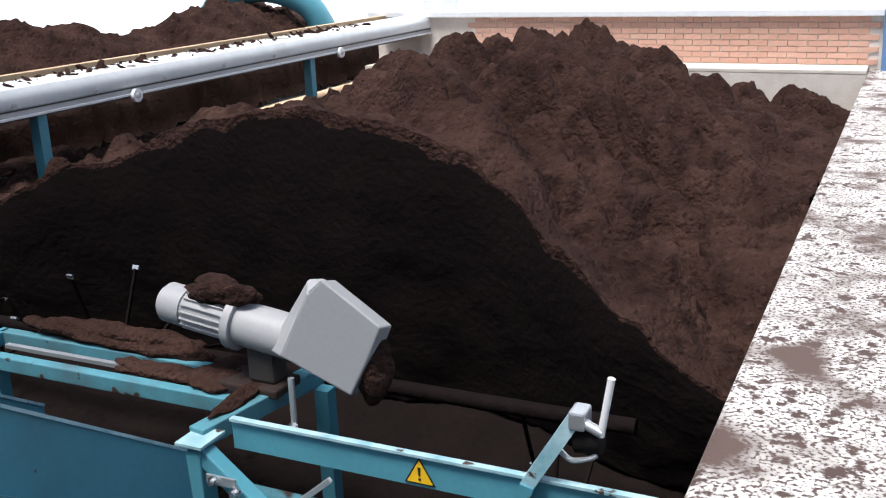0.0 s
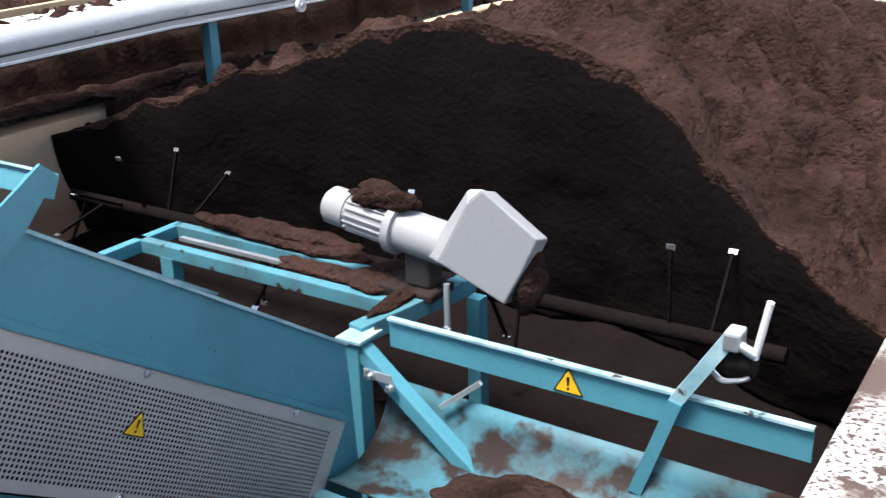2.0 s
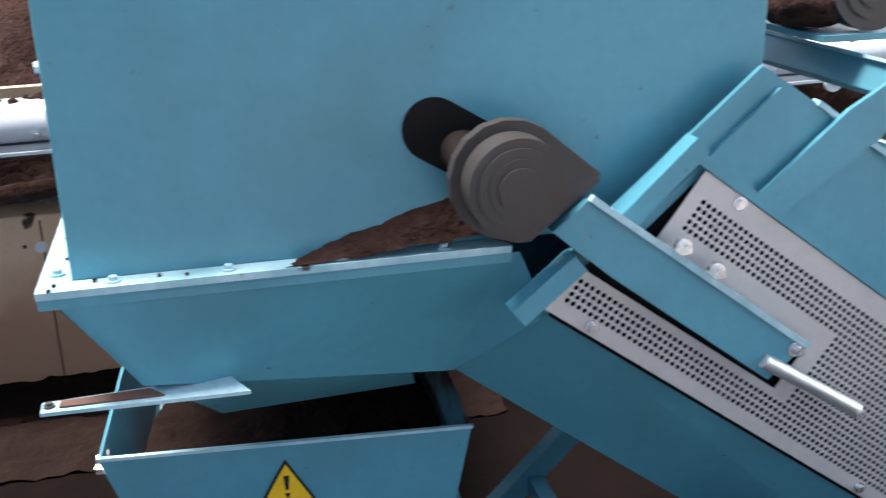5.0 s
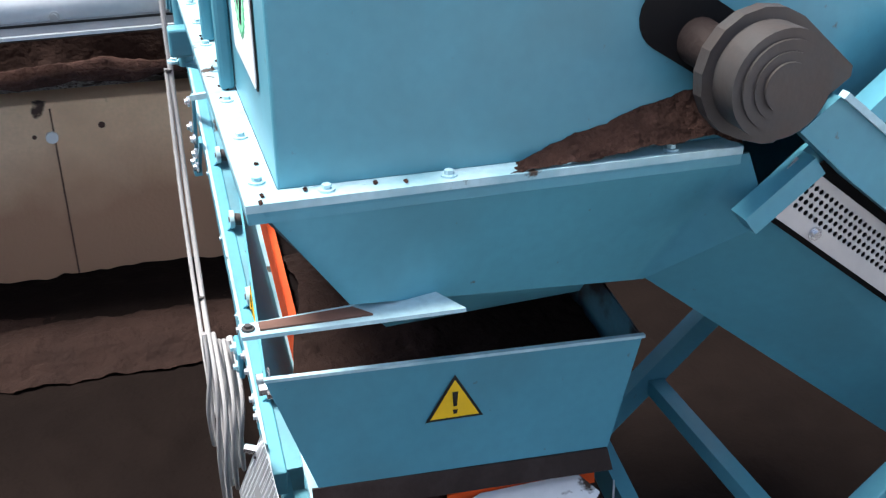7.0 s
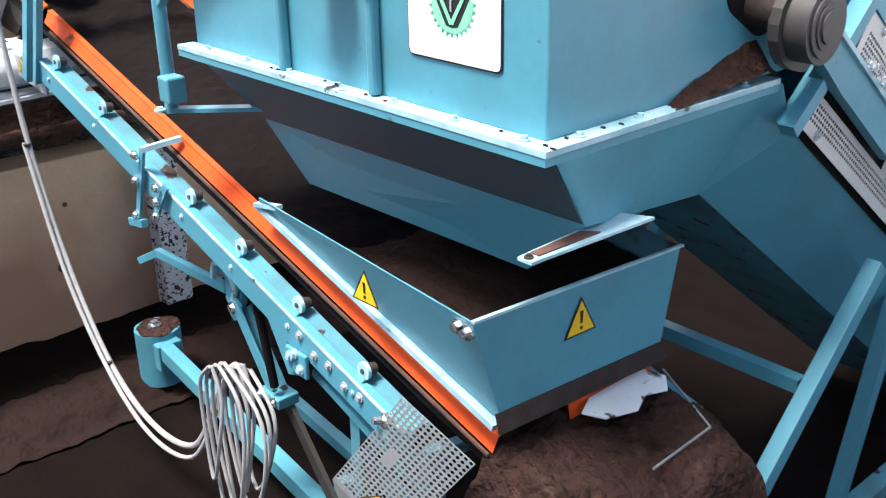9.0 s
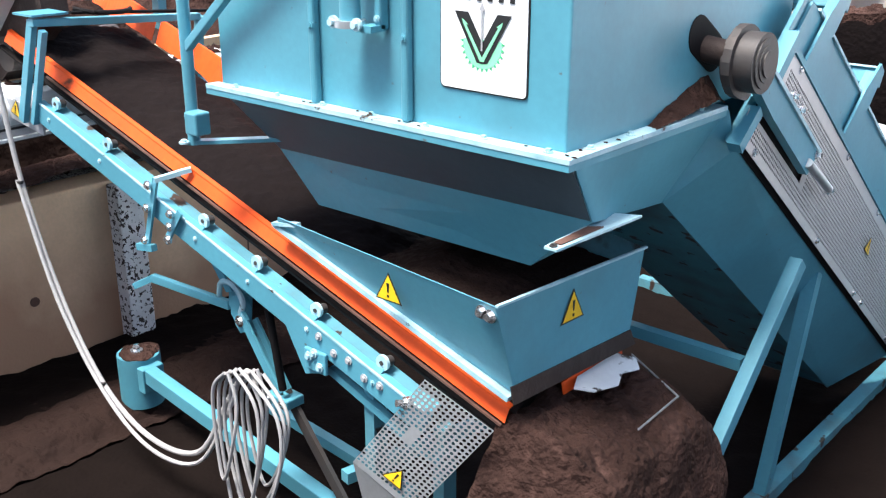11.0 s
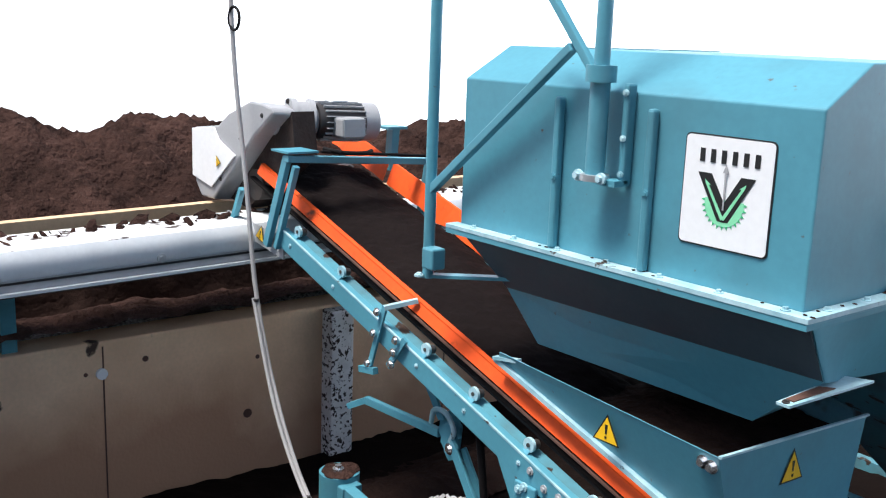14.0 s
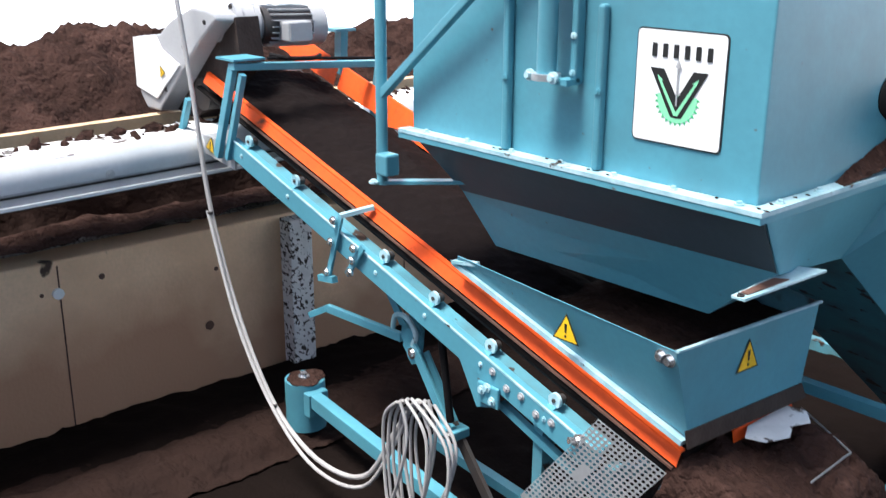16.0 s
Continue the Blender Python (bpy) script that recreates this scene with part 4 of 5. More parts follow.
def load_z(x, y):
    k = (y - Y0) / (Y1 - Y0)
    return cz(x, -0.045 + 0.05 * math.sin(math.pi * k)) - (0.1 if x < -5.9 else 0)


load = terrain("belt_load", -6.0, -2.74, Y0 + 0.012, Y1 - 0.004, 240, 50, load_z, PEAT_DARK, 0.012, 8)
tagged(load, "layer of dark peat riding up the belt", "peat", kind="stuff")
# side beam with rollers
part("side_beam", beam(B(), (-5.52, -0.83, 1.662), (-3.02, -0.83, 0.907), 0.045, 0.10, bevel=0.005), TEAL, belt)
# pale strip along the beam's upper edge
part("beam_edge", beam(B(), (-5.52, -0.850, 1.714), (-3.02, -0.850, 0.959), 0.009, 0.008), WORN, belt, "pale upper edge")
part("side_beam", beam(B(), (-5.52, Y1 + 0.12, 1.662), (-2.6, Y1 + 0.12, 0.80), 0.045, 0.10), TEAL, belt)
part("inner_flange", beam(B(), (-5.45, -0.78, 1.683), (-3.02, -0.78, 0.949), 0.055, 0.012), TEAL_DIRTY, belt, "peat-dusted inner flange")
for x in (-5.385, -4.97, -4.28, -3.945, -3.6, -3.25):
    z = 1.66 - 0.302 * (x + 5.45) + 0.055
    br = part("roller_bracket", beam(B(), (x - 0.022, -0.848, z - 0.045), (x - 0.002, -0.80, z + 0.012), 0.045, 0.008, (0, -0.6, 0.6), 0.003), TEAL, belt)
    smooth(part("bracket_eye", tube(B(), (x, -0.822, z + 0.012), (x, -0.808, z + 0.012), 0.03, 20), WORN, br, "pale rounded bracket eye"))
    pipe("roller", (x, -0.807, z + 0.012), (x, -0.775, z + 0.006), 0.02, GREY_DARK, br, "dark roller end")
    pipe("axle_hole", (x, -0.826, z + 0.012), (x, -0.82, z + 0.012), 0.009, GREY_DARK, br)
    bolt((x - 0.02, -0.852, z - 0.062), (0, -1, 0), br, 0.007, 0.008, WORN)
# clamps on the beam
for x, h in ((-4.58, 0.22), (-4.42, 0.10)):
    z = 1.66 - 0.302 * (x + 5.45)
    cl_ = part("skirt_clamp", beam(B(), (x - 0.06, -0.875, z - h), (x + 0.05, -0.865, z + h * 0.55), 0.03, 0.012, (0, 1, 0)), TEAL, belt)
    if h > 0.15:
        part("clamp_top", beam(B(), (x + 0.05, -0.87, z + 0.115), (x + 0.13, -0.74, z + 0.15), 0.03, 0.02), WORN, cl_)
        part("clamp_low", beam(B(), (x - 0.12, -0.875, z - h), (x + 0.0, -0.875, z - h + 0.02), 0.03, 0.03), TEAL, cl_)
    for dz in (-h * 0.8, -0.02, h * 0.4):
        bolt((x - 0.01 + dz * 0.25, -0.882, z + dz), (0, -1, 0), cl_, 0.012, 0.016)
for i in range(5):
    bolt((-3.55 + i * 0.08, -0.853, 1.66 - 0.302 * (1.9 + i * 0.08) - 0.02 * (i % 2)), (0, -1, 0), belt, 0.010, 0.012, GREY)
# head frame
part("frame_leg", beam(B(), (-5.62, -0.87, 1.60), (-5.44, -0.85, 2.09), 0.05, 0.03, (0, 1, 0), 0.003), TEAL, belt)
part("frame_leg", beam(B(), (-5.53, -0.86, 1.60), (-5.37, -0.84, 2.05), 0.03, 0.03, (0, 1, 0)), TEAL, belt)
part("frame_top", beam(B(), (-5.42, -0.87, 2.085), (-5.42, 0.045, 2.028), 0.05, 0.036, bevel=0.004), TEAL, belt)
part("frame_leg", beam(B(), (-5.42, 0.055, 2.03), (-5.5, 0.065, 1.70), 0.05, 0.03, (0, 1, 0)), TEAL, belt)
part("frame_plate", box(B(), -5.56, -5.38, -0.88, -0.70, 2.112, 2.122), TEAL, belt)
pipe("pull_cord", (-5.36, -0.7, 2.12), (-5.36, 0.08, 2.06), 0.008, BLACK, belt)
smooth(part("cord_loop", hose(B(), [(-5.40, -0.66, 2.13), (-5.33, -0.60, 2.115), (-5.33, -0.45, 2.105), (-5.37, -0.38, 2.11)], 0.012), BLACK, belt))
part("far_post", beam(B(), (-5.86, 0.10, 1.92), (-5.84, 0.10, 2.17), 0.06, 0.05, (0, 1, 0)), TEAL, belt)
part("far_cap", box(B(), -5.92, -5.78, 0.02, 0.16, 2.17, 2.185), TEAL, belt)
part("head_bracket", beam(B(), (-6.05, -0.86, 1.62), (-5.92, -0.86, 1.86), 0.03, 0.03, (0, 1, 0)), TEAL, belt)
part("head_side", sheet(B(), [(-6.15, -0.84, 1.70), (-5.5, -0.84, 1.66), (-5.5, -0.84, 1.54), (-5.95, -0.84, 1.60)], (0, 0.012, 0)), GREY, belt)
sticker((-5.74, -0.842, 1.63), (1, 0, -0.3), (0.3, 0, 1), 0.10, belt)
pipe("head_drum", (-6.05, Y0, cz(-6.05, -0.17)), (-6.05, Y1, cz(-6.05, -0.17)), 0.09, GREY_DARK, belt)
# chain case and gear motor at the head
case = part("chain_case", sheet(B(), [(-6.56, -0.80, 1.72), (-6.64, -0.80, 1.80), (-6.66, -0.80, 2.13), (-6.33, -0.80, 2.17), (-6.20, -0.80, 2.25), (-5.95, -0.80, 2.335), (-5.80, -0.80, 2.335), (-5.70, -0.80, 2.32), (-5.68, -0.80, 2.29), (-5.88, -0.80, 2.16), (-6.40, -0.80, 1.725)], (0.02, 0.13, -0.01)), GREY, belt, "pale grey sheet metal chain case")
m = case.modifiers.new("edge", "BEVEL")
m.width, m.segments = 0.012, 2
part("case_panel", sheet(B(), [(-6.655, -0.812, 1.84), (-6.655, -0.812, 2.125), (-6.36, -0.812, 2.155), (-6.30, -0.812, 2.09), (-6.10, -0.812, 2.02), (-6.40, -0.812, 1.80)], (0, 0.008, 0)), PLATE, belt, "white guard panel")
# shaded side of the case, its shade given by the dark material
part("case_underside", sheet(B(), [(-5.66, -0.70, 2.30), (-5.87, -0.70, 2.15), (-6.39, -0.70, 1.73), (-6.16, -0.70, 1.70), (-5.62, -0.70, 2.06)], (0, 0.14, 0)), PEATY_DARK, belt, "underside of the chain case with its shade in the colour")
for x, z in ((-6.05, 2.12), (-6.30, 1.86), (-5.80, 2.27)):
    bolt((x, -0.801, z), (0, -1, 0), case, 0.008, 0.008, GREY_DARK)
sticker((-6.30, -0.816, 1.96), (1, 0, 0.5), (-0.5, 0, 1), 0.07, case)
gm = pipe("gear_neck", (-5.86, -0.70, 2.24), (-5.82, -0.44, 2.232), 0.085, GREY, belt)
for a, b, r in ((-0.62, -0.585, 0.125), (-0.585, -0.50, 0.105), (-0.50, -0.47, 0.118)):
    pipe("neck_flange", (-5.84, a, 2.236), (-5.83, b, 2.234), r, GREY, gm)
for k in range(6):
    a = radians(30 + 60 * k)
    bolt((-5.84 + 0.105 * math.cos(a), -0.62, 2.236 + 0.105 * math.sin(a)), (0, -1, 0), gm, 0.009, 0.012, GREY_DARK)
em = pipe("motor_body", (-5.815, -0.47, 2.232), (-5.785, -0.18, 2.222), 0.10, GREY_DARK, belt, "grey electric motor")
for k in range(20):
    a = radians(k * 18)
    r = Vector((math.cos(a), 0, math.sin(a)))
    part("cooling_fin", beam(B(), Vector((-5.812, -0.445, 2.232)) + r * 0.104, Vector((-5.788, -0.19, 2.222)) + r * 0.104, 0.005, 0.02, tuple(r)), GREY, em)
pipe("fan_cowl", (-5.788, -0.19, 2.222), (-5.78, -0.10, 2.22), 0.110, GREY, em)
pipe("cowl_cap", (-5.78, -0.10, 2.22), (-5.778, -0.085, 2.22), 0.09, GREY, em)
part("terminal_box", box(B(), -5.74, -5.62, -0.40, -0.25, 2.15, 2.26, 0.012), GREY, em)
part("box_lid", box(B(), -5.62, -5.612, -0.395, -0.255, 2.155, 2.255, 0.003), GREY, em)
part("name_plate", box(B(), -5.85, -5.76, -0.38, -0.28, 2.338, 2.346), PLATE, em)
# tail guard
pu, pv = Vector((0.279, 0.014, -0.089)), Vector((-0.222, -0.04, -0.304))


def tail_cell(i, j):
    if 9 < j < 14 and 3 < i < 6:
        return 1
    return 1 if j > 24 else 2


perforated((-3.0, -0.866, 1.10), pu, pv, 15, 26, 0.0205, 0.0075, tail_cell, GALV, belt, "tail_guard", "perforated bright tail guard", 0.002)
sticker(Vector((-3.0, -0.866, 1.10)) + pu.normalized() * 0.17 + pv.normalized() * 0.45 + Vector((0, -0.006, 0)), tuple(pu), tuple(-pv), 0.10, belt)
part("tail_guard_low", sheet(B(), [Vector((-3.0, -0.866, 1.10)) + pv.normalized() * 0.533, Vector((-2.71, -0.852, 1.007)) + pv.normalized() * 0.533, Vector((-2.80, -0.87, 0.45)), Vector((-3.28, -0.90, 0.48))], (0, 0.004, 0)), GALV, belt)
bolt((-3.08, -0.86, 0.98), (-0.4, -1, 0.2), belt, 0.014, 0.05)
pipe("tail_drum", (-2.55, Y0, cz(-2.55, -0.2)), (-2.55, Y1, cz(-2.55, -0.2)), 0.07, RUST, belt)
part("tail_sheet", sheet(B(), [(-2.70, -0.38, 1.02), (-2.70, -0.12, 1.02), (-2.63, -0.09, 1.01), (-2.585, -0.14, 1.0), (-2.61, -0.22, 1.005), (-2.575, -0.30, 1.0), (-2.60, -0.42, 1.012), (-2.66, -0.46, 1.02)], (0, 0, 0.006)), WHITE_PEATY, belt, "white torn sheet at the tail")
part("tail_skirt", sheet(B(), [(-2.705, -0.46, 0.985), (-2.705, -0.07, 0.985), (-2.715, -0.07, 1.045), (-2.715, -0.46, 1.03)], (0.006, 0, 0)), ORANGE, belt, "orange rubber skirt across the tail")
for a, b in (((-2.69, -0.02, 0.985), (-2.41, -0.16, 0.96)), ((-2.41, -0.16, 0.96), (-2.40, -0.45, 0.955))):
    part("tray_edge", beam(B(), a, b, 0.005, 0.006), GALV, belt, "bright edge of the tail tray")
# legs and undercarriage
for x in (-3.35, -3.0):
    part("leg", beam(B(), (x, -0.76, 0.98 - 0.3 * (x + 3.35)), (x, -0.76, 0.0), 0.07, 0.05, (1, 0, 0)), TEAL_DIRTY, belt)
part("base_beam", beam(B(), (-5.30, -0.55, 0.22), (-2.95, -0.72, 0.12), 0.07, 0.08, bevel=0.004), TEAL, belt)
part("base_tie", beam(B(), (-4.5, -0.35, 0.22), (-3.4, -0.5, 0.28), 0.05, 0.05), TEAL, belt)
part("cross_base", beam(B(), (-3.55, -0.75, 0.42), (-3.4, 0.0, 0.42), 0.05, 0.05), TEAL_DIRTY, belt)
part("swing_arm", beam(B(), (-4.93, -0.68, 0.905), (-4.33, -0.68, 0.935), 0.03, 0.042, bevel=0.004), TEAL, belt)
part("swing_arm_end", beam(B(), (-4.93, -0.68, 0.905), (-5.03, -0.72, 0.85), 0.035, 0.03), TEAL, belt)
for k, (r, y) in enumerate(((0.10, -0.70), (0.085, -0.725), (0.055, -0.75))):
    part("hub_plate", sheet(B(), [(-4.24 + 0.035 * k + r * 0.8 * math.cos(radians(a)), y, 0.985 - 0.03 * k + r * math.sin(radians(a))) for a in range(20, 380, 60)], (0, 0.018, 0)), TEAL, belt)
smooth(part("hub_hook", hose(B(), [(-4.33, -0.735, 1.00), (-4.30, -0.74, 1.07), (-4.22, -0.74, 1.08), (-4.16, -0.74, 1.02), (-4.18, -0.74, 0.96)], 0.013), WORN, belt))
part("hub_stay", beam(B(), (-4.27, -0.72, 1.03), (-4.37, -0.77, 1.27), 0.045, 0.012, (0, 1, 0)), TEAL, belt)
for dy in (-0.75, -0.70):
    part("drop_channel", beam(B(), (-4.14, dy, 0.93), (-3.94, dy, 0.66), 0.012, 0.045, (0.8, 0, 0.6)), TEAL, belt)
part("channel_web", beam(B(), (-4.15, -0.725, 0.915), (-3.955, -0.725, 0.65), 0.04, 0.010, (0.8, 0, 0.6)), TEAL_DIRTY, belt)
part("drop_link", beam(B(), (-3.94, -0.71, 0.66), (-3.52, -0.71, 0.16), 0.02, 0.05, (0.8, 0, 0.6)), GREY_DARK, belt, "dark flat link")
part("link_clamp", box(B(), -4.0, -3.86, -0.775, -0.68, 0.615, 0.66, 0.006), TEAL, belt)
for x in (-3.98, -3.89):
    bolt((x, -0.776, 0.64), (0, -1, 0), belt, 0.012, 0.02)
bolt((-4.17, -0.752, 0.93), (0, -1, 0), belt, 0.016, 0.016)
pipe("strut_rod", (-3.93, -0.79, 1.10), (-3.90, -0.76, 0.70), 0.017, BLACK, belt, "black strut")
part("beam_bracket", box(B(), -3.62, -3.50, -0.872, -0.855, 0.94, 1.03, 0.006), TEAL, belt)
for x, z in ((-3.59, 1.0), (-3.53, 0.97), (-3.56, 1.02)):
    bolt((x, -0.873, z), (0, -1, 0), belt, 0.011, 0.014, WORN)
part("lower_stringer", beam(B(), (-3.55, -0.80, 0.93), (-2.98, -0.80, 0.74), 0.03, 0.03), TEAL, belt)
part("gusset", sheet(B(), [(-3.76, -0.852, 1.10), (-3.52, -0.852, 1.02), (-3.55, -0.852, 0.93), (-3.64, -0.852, 0.90)], (0, 0.008, 0)), TEAL, belt)
drum = pipe("pivot_drum", (-5.42, -0.52, 0.0), (-5.42, -0.52, 0.29), 0.115, TEAL, belt, "teal pivot drum topped with peat", 28)
lump("drum_peat", (-5.42, -0.52, 0.293), (0.105, 0.105, 0.02), PEAT, drum, "", 2, 0.3)
bolt((-5.40, -0.54, 0.31), (0, 0, 1), drum, 0.02, 0.03)
part("drum_lug", box(B(), -5.32, -5.26, -0.60, -0.47, 0.12, 0.26, 0.006), TEAL, drum)

# ---- feed box ----
tray = thing("feed_box", "teal sheet metal feed box full of peat below the hopper", "feed box")
part("end_panel", sheet(B(), [(-2.69, -0.875, 1.462), (-2.69, 0.02, 1.415), (-2.69, -0.05, 1.085), (-2.69, -0.77, 1.135)], (-0.006, 0, 0)), TEAL, tray)
part("side_panel", sheet(B(), [(-2.693, -0.875, 1.462), (-3.82, -0.80, 1.487), (-3.85, -0.775, 1.44), (-2.693, -0.765, 1.115)], (0, 0.006, 0)), TEAL, tray)
part("side_lip", beam(B(), (-2.70, -0.775, 1.10), (-3.86, -0.775, 1.445), 0.035, 0.02), WORN, tray, "pale folded lip")
# dark colour here is the shade inside the box
part("back_panel", sheet(B(), [(-2.697, 0.012, 1.414), (-3.9, 0.012, 1.6), (-3.9, -0.04, 1.4), (-2.697, -0.052, 1.09)], (0, 0.006, 0)), PAN, tray, "back panel with the box's inner shade in its colour")
part("panel_rim", beam(B(), (-2.688, -0.875, 1.464), (-2.683, 0.02, 1.417), 0.012, 0.008), WORN, tray)
part("rubber_strip", sheet(B(), [(-2.686, -0.79, 1.15), (-2.684, -0.05, 1.10), (-2.665, -0.04, 1.045), (-2.672, -0.79, 1.09)], (-0.006, 0, 0)), PEATY_DARK, tray, "dark worn sealing strip")
sticker((-2.689, -0.45, 1.315), (0, 1, -0.04), (0, 0, 1), 0.14, tray)
sticker((-3.19, -0.838, 1.365), (1, 0.02, 0.0), (0, 0, 1), 0.125, tray)
for p in ((-2.72, -0.86, 1.42), (-2.755, -0.86, 1.425)):
    bolt(p, (0, -1, 0), tray, 0.014, 0.025)
part("lip_plate", beam(B(), (-3.86, -0.785, 1.45), (-3.72, -0.785, 1.475), 0.03, 0.014), WORN, tray)


def box_skew(u, v):
    """Plan of the box: it narrows towards the belt's upper end."""
    x = -3.86 + 1.16 * u
    y0 = -0.83 + 0.125 * min(1.0, max(0.0, (-2.7 - x) / 0.55))
    return x, y0 + (-0.03 - y0) * v


# peat in the box: shade below the hopper is in its colour
box_peat = terrain("box_peat", 0, 1, 0, 1, 120, 80, lambda x, y: 1.345 - 0.03 * (x + 2.7) * (x + 3.9) / 0.36 - 0.22 * max(0.0, -3.25 - x) + 0.015 * noise.noise(Vector((x * 3, y * 3, 2))), PEAT_MID, 0.012, 7, box_skew)
tagged(box_peat, "loose brown peat filling the feed box", "peat", kind="stuff")
tail_peat = terrain("tail_peat", -2.78, -2.22, -0.90, 0.04, 70, 110, lambda x, y: 0.985 - 0.9 * max(0.0, x + 2.5) ** 1.6 - 0.10 * max(0.0, x + 2.68) - 1.6 * max(0.0, -0.74 - y) - 2.2 * max(0.0, y + 0.12) ** 1.4 + 0.02 * noise.noise(Vector((x * 6, y * 6, 1))) - 4 * max(0.0, x + 2.32), PEAT, 0.035, 5)
tagged(tail_peat, "soft mound of peat spilled at the belt's tail", "peat", kind="stuff")

# ---- long conveyor ----
long_conv = thing("long_conveyor", "long pale steel belt conveyor on legs above the pit wall", "conveyor")


def conv_dz(y):
    """The conveyor climbs a little towards its far section."""
    return interp_flat(y, ((-2.84, -0.03), (-1.0, 0.0), (5.0, 0.115), (12.6, 0.055)))


def interp_flat(v, pts):
    for (a, b), (c, d) in zip(pts, pts[1:]):
        if v <= c:
            return b + (d - b) * (v - a) / (c - a)
    return pts[-1][1]


def sweep(prof):
    """A closed profile (x, z) drawn along the conveyor's line."""
    bm, rings = B(), []
    for y in (-2.84, -1.0, 2.0, 5.0, 8.8, 12.6):
        rings.append([bm.verts.new((x, y, z + conv_dz(y))) for x, z in prof])
    k = len(prof)
    for a, b in zip(rings, rings[1:]):
        for i in range(k):
            bm.faces.new((a[i], a[(i + 1) % k], b[(i + 1) % k], b[i]))
    bm.faces.new(rings[0])
    bm.faces.new(rings[-1][::-1])
    return bm


def bar(x0, x1, z0, z1):
    return sweep([(x0, z0), (x1, z0), (x1, z1), (x0, z1)])


smooth(part("side_channel", sweep([(-5.82, 1.535), (-5.808, 1.56), (-5.806, 1.60), (-5.815, 1.64), (-5.835, 1.672), (-5.85, 1.668), (-5.83, 1.63), (-5.822, 1.60), (-5.824, 1.56), (-5.834, 1.535)]), WHITE_STEEL, long_conv))
part("bottom_lip", bar(-5.84, -5.79, 1.462, 1.478), WHITE_STEEL, long_conv)
part("lip_web", bar(-5.83, -5.815, 1.479, 1.534), GREY, long_conv)
part("seam", bar(-5.814, -5.811, 1.515, 1.527), INK, long_conv)
part("top_sheet", sweep([(-5.836, 1.663), (-5.836, 1.673), (-6.14, 1.69), (-6.14, 1.68)]), WHITE_PEATY, long_conv, "pale top sheet strewn with peat")
part("belt", bar(-6.42, -6.15, 1.60, 1.63), BLACK, long_conv)
part("timber_edge", bar(-6.50, -6.425, 1.60, 1.695), WOOD, long_conv, "raw timber edge board")
part("underframe", bar(-6.4, -5.85, 1.44, 1.46), GREY_DARK, long_conv)
for i in range(14):
    y = -2.2 + i * 0.82
    bolt((-5.808, y, 1.555 + conv_dz(y)), (1, 0, 0), long_conv, 0.014, 0.014, GALV)
for y in (3.09, 6.41, 9.7):
    z = 1.46 + conv_dz(y)
    wheel = pipe("idler_wheel", (-5.80, y, z), (-5.765, y, z), 0.055, PLATE, long_conv, "white idler wheel end")
    pipe("wheel_hub", (-5.768, y, z), (-5.75, y, z), 0.02, GALV, wheel)
for y in (-2.0, 1.6, 5.45, 9.2, 12.2):
    z = 1.465 + conv_dz(y)
    part("leg", box(B(), -5.93, -5.84, y - 0.045, y + 0.045, 0.6 if y > 3 else 0.98, z, 0.004), TEAL, long_conv) if y > 3 else part("leg", box(B(), -6.45, -6.38, y - 0.04, y + 0.04, 0.95, z - 0.02), TEAL, long_conv)
bm = B()
for i in range(420):
    y = -2.3 + random.random() ** 1.3 * 13
    x = -6.13 + abs(random.gauss(0, 0.085))
    if x > -5.86:
        continue
    r = 0.010 + random.random() ** 2 * 0.035
    bmesh.ops.create_icosphere(bm, subdivisions=1, radius=1, matrix=Matrix.LocRotScale((x, y, 1.685 + conv_dz(y)), Euler((random.random(), random.random(), random.random() * 3)), (r, r * (1 + 2 * random.random()), r * 0.45)))
tagged(part("peat_dusting", bm, PEAT, long_conv, "crumbs of peat"), kind="stuff")

pole = part("wall_post", box(B(), -6.325, -6.2, -0.085, 0.085, -0.06, 0.965, 0.01), POLE_WHITE)
tagged(pole, "whitewashed concrete post with peat stains by the pit wall", "post")
anchor = pipe("wall_anchor", (WX - 0.01, -1.532, 0.793), (WX + 0.02, -1.532, 0.793), 0.032, PLATE, None)
tagged(anchor, "white round anchor cap on the pit wall", "anchor")

# ---- cable ----
cable = thing("hanging_cable", "grey cable hanging in a loop and coiled over a beam", "cable")
CY = -0.9
run = [(-6.0, CY, 4.3), (-5.95, CY, 2.8), (-5.79, CY, 1.89), (-5.675, CY, 1.287), (-5.44, CY, 0.75), (-5.13, CY, 0.36), (-4.75, CY, 0.20), (-4.35, CY, 0.28), (-4.12, CY + 0.02, 0.62), (-4.0, CY + 0.04, 0.79), (-3.92, CY + 0.03, 0.7)]
smooth(part("strand", hose(B(), run, 0.013), CABLE, cable))
run2 = [(-5.68, CY - 0.02, 1.30), (-5.42, CY - 0.03, 0.74), (-5.09, CY - 0.03, 0.35), (-4.72, CY - 0.03, 0.17), (-4.32, CY - 0.03, 0.25), (-4.1, CY, 0.58), (-4.03, CY + 0.02, 0.76)]
smooth(part("strand", hose(B(), run2, 0.010), CABLE, cable))
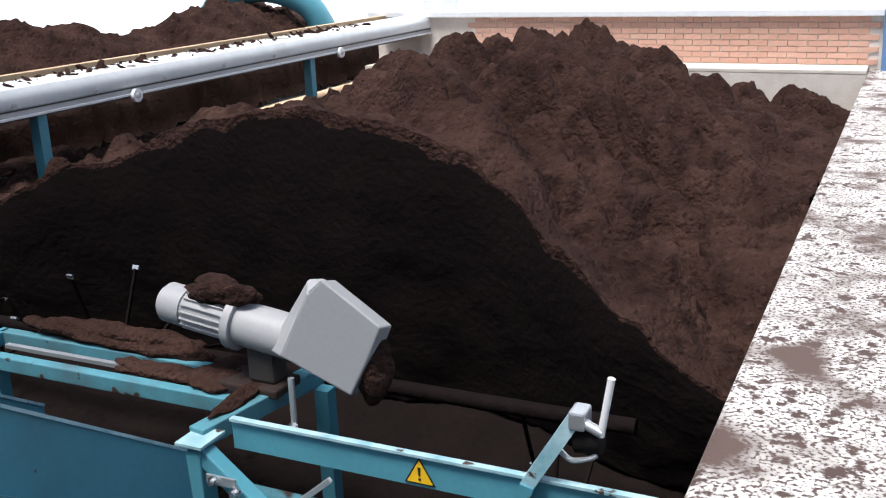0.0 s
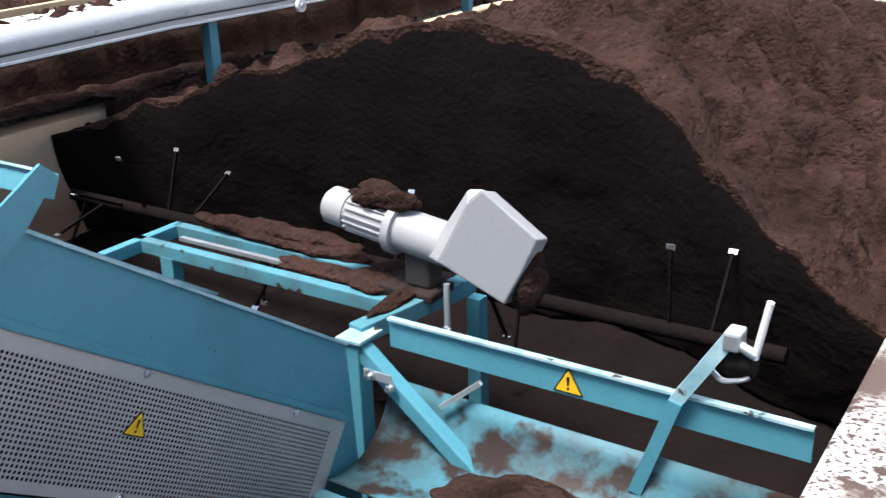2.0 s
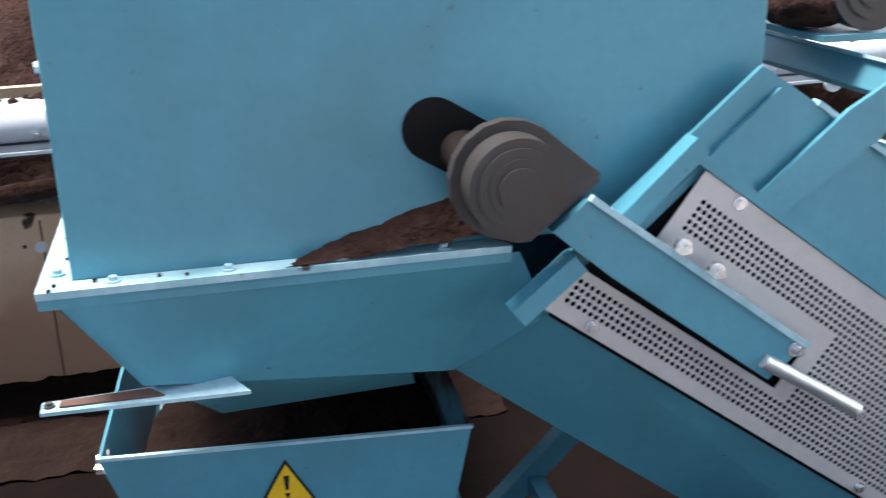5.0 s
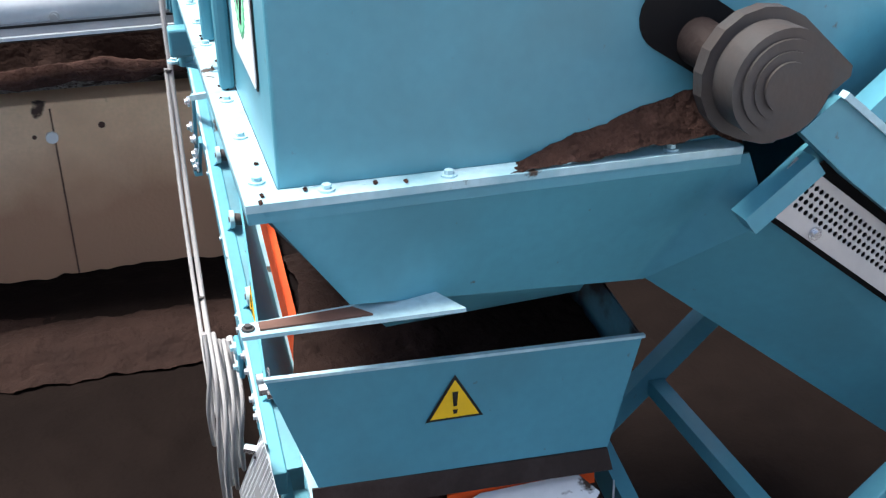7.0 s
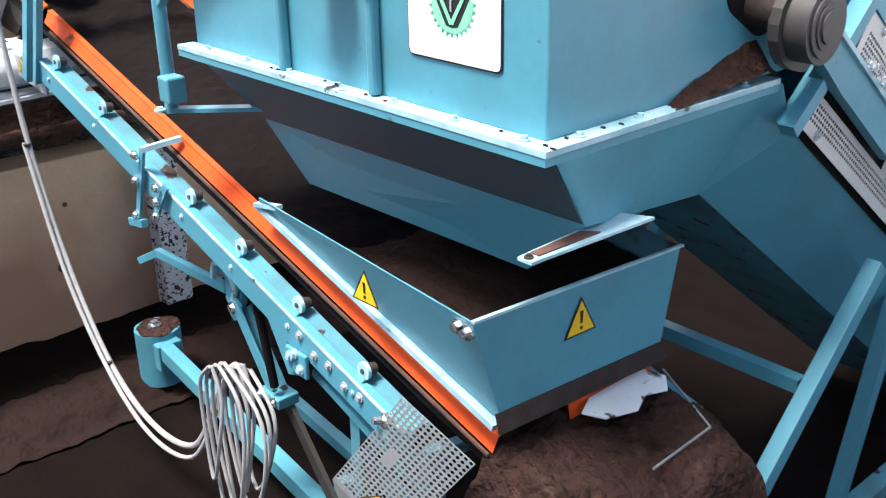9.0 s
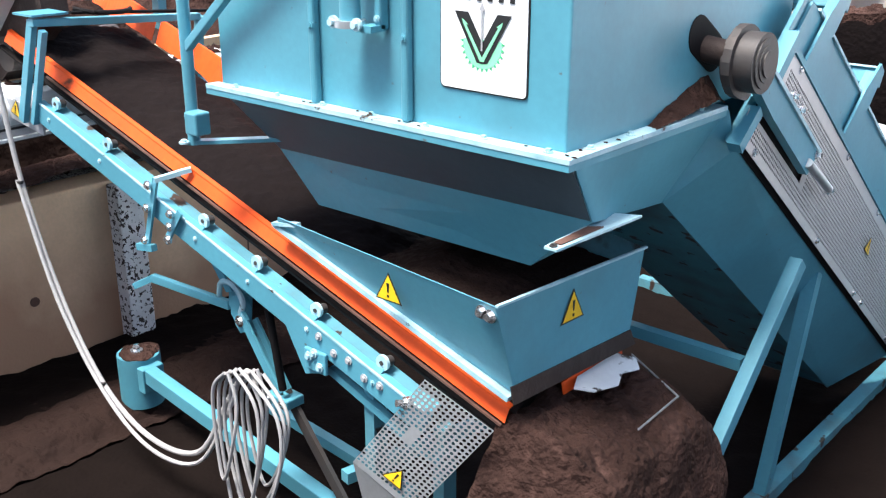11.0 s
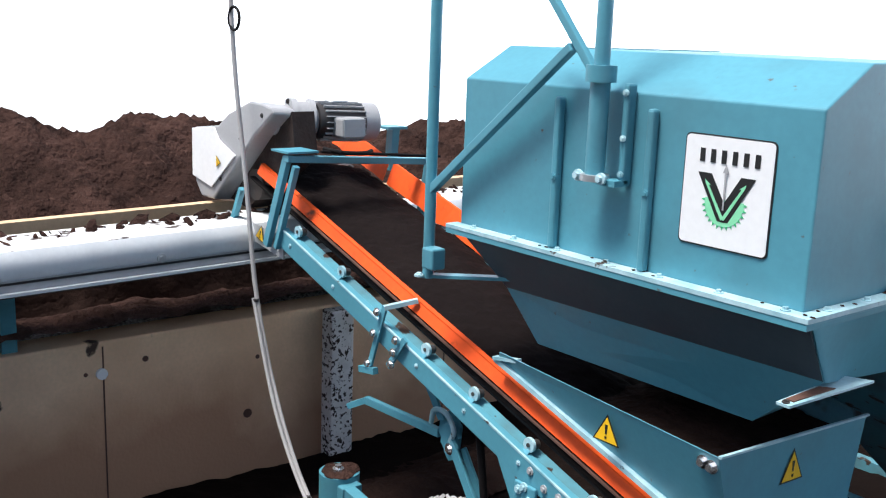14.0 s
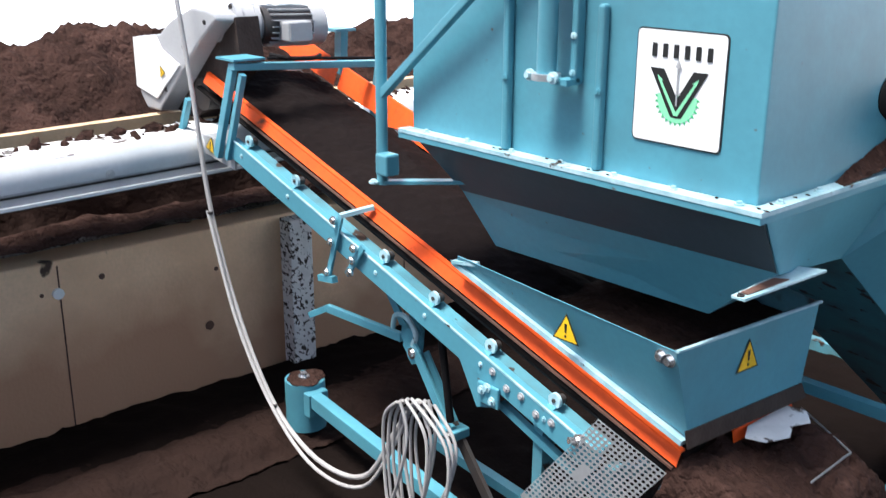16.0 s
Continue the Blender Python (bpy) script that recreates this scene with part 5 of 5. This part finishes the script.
for k in range(7):
    a = -4.12 + k * 0.02
    w = 0.05 + 0.05 * ((k * 37) % 5)
    h = 0.42 + 0.036 * ((k * 23) % 6)
    d = 0.015 * (k - 3)
    loop = [(a + 0.08, CY + d, 0.80 + 0.01 * (k % 3)), (a - 0.01, CY + d, 0.70), (a - 0.02, CY + d, 0.80 - h * 0.7), (a + w * 0.5, CY + d - 0.01, 0.80 - h * 1.25), (a + w + 0.08, CY + d - 0.02, 0.80 - h * 0.7), (a + w * 0.9 + 0.1, CY + d, 0.68), (a + 0.1, CY + d, 0.81 + 0.01 * (k % 3))]
    smooth(part("coil_loop", hose(B(), loop, 0.008), CABLE, cable))
smooth(part("cable_ring", hose(B(), [(-5.90 + 0.06 * math.cos(radians(a)), CY - 0.01, 2.775 + 0.06 * math.sin(radians(a))) for a in range(0, 361, 30)], 0.008), BLACK, cable, "dark wire ring"))
for z, x in ((1.29, -5.675), (0.36, -5.12)):
    smooth(part("cable_tie", tube(B(), (x, CY - 0.01, z - 0.01), (x, CY - 0.01, z + 0.006), 0.019, 10), GREY_DARK, cable))


# ---- far end ----
brick_wall = part("wall_brick", box(B(), -6.6, -0.38, 12.06, 12.3, 1.0, 1.72), MORTAR)
tagged(brick_wall, "low red brick wall below white windows", "wall", kind="structure")
sill = part("trim_sill", box(B(), -6.7, -0.38, 11.98, 12.3, 1.722, 1.8, 0.01), WALL_WHITE)
tagged(sill, "white sill above the brickwork", "trim", kind="structure")
ledge = part("trim_ledge", box(B(), -6.3, -0.5, 11.62, 12.055, 1.142, 1.19, 0.01), MORTAR)
tagged(ledge, "pale concrete ledge at the pit's end", "trim", kind="structure")
column = part("blue_column", box(B(), -0.375, -0.1, 11.9, 12.3, 1.1, 4.5, 0.01), BLUE)
tagged(column, "blue painted steel column by the brick wall", "column")
duct = thing("teal_duct", "curved teal steel duct beyond the stored peat", "duct")
smooth(part("duct_body", hose(B(), [(-8.6, 11.0, 1.7), (-8.4, 11.2, 2.05), (-7.9, 11.4, 2.15), (-7.4, 11.6, 1.95), (-7.2, 11.7, 1.6)], 0.17, 20), TEAL, duct))
part("duct_foot", box(B(), -7.4, -7.0, 11.5, 11.9, 0.95, 1.6), TEAL, duct)
end_unit = thing("conveyor_end", "pale drive unit at the far end of the long conveyor", "drive unit")
part("unit_body", box(B(), -6.2, -5.7, 12.65, 12.9, 1.3, 1.95, 0.02), WHITE_STEEL, end_unit)
part("unit_motor", tube(B(), (-5.68, 12.75, 1.6), (-5.3, 12.75, 1.6), 0.1, 20), TEAL, end_unit)
part("unit_leg", box(B(), -5.98, -5.9, 12.7, 12.8, 0.94, 1.3), TEAL, end_unit)

# bricks
bl, bh = 0.20, 0.058
bm = B()
box(bm, -bl / 2, bl / 2, -0.012, 0.02, -bh / 2, bh / 2, 0.003)
brick_mesh = None
for row in range(9):
    z = 1.225 + row * 0.0665
    for c in range(29):
        x = -6.45 + c * 0.212 + (0.106 if row % 2 else 0)
        if x > -0.5 or x < -5.2:
            continue
        if brick_mesh is None:
            ob = part("brick", bm, BRICK, brick_wall)
            brick_mesh = ob.data
        else:
            ob = new("brick", brick_mesh)
            ob.parent = brick_wall
        ob.matrix_basis = pose(x + random.uniform(-0.003, 0.003), 12.055 + random.uniform(-0.003, 0.003), z)


def motions():
    rows = []
    for k in range(33):
        t = k * 0.5
        rows.append((t, pose(-2.95, RY, RZ, 80 * t, 0, 0)))
    walk(rotor, rows)


motions()
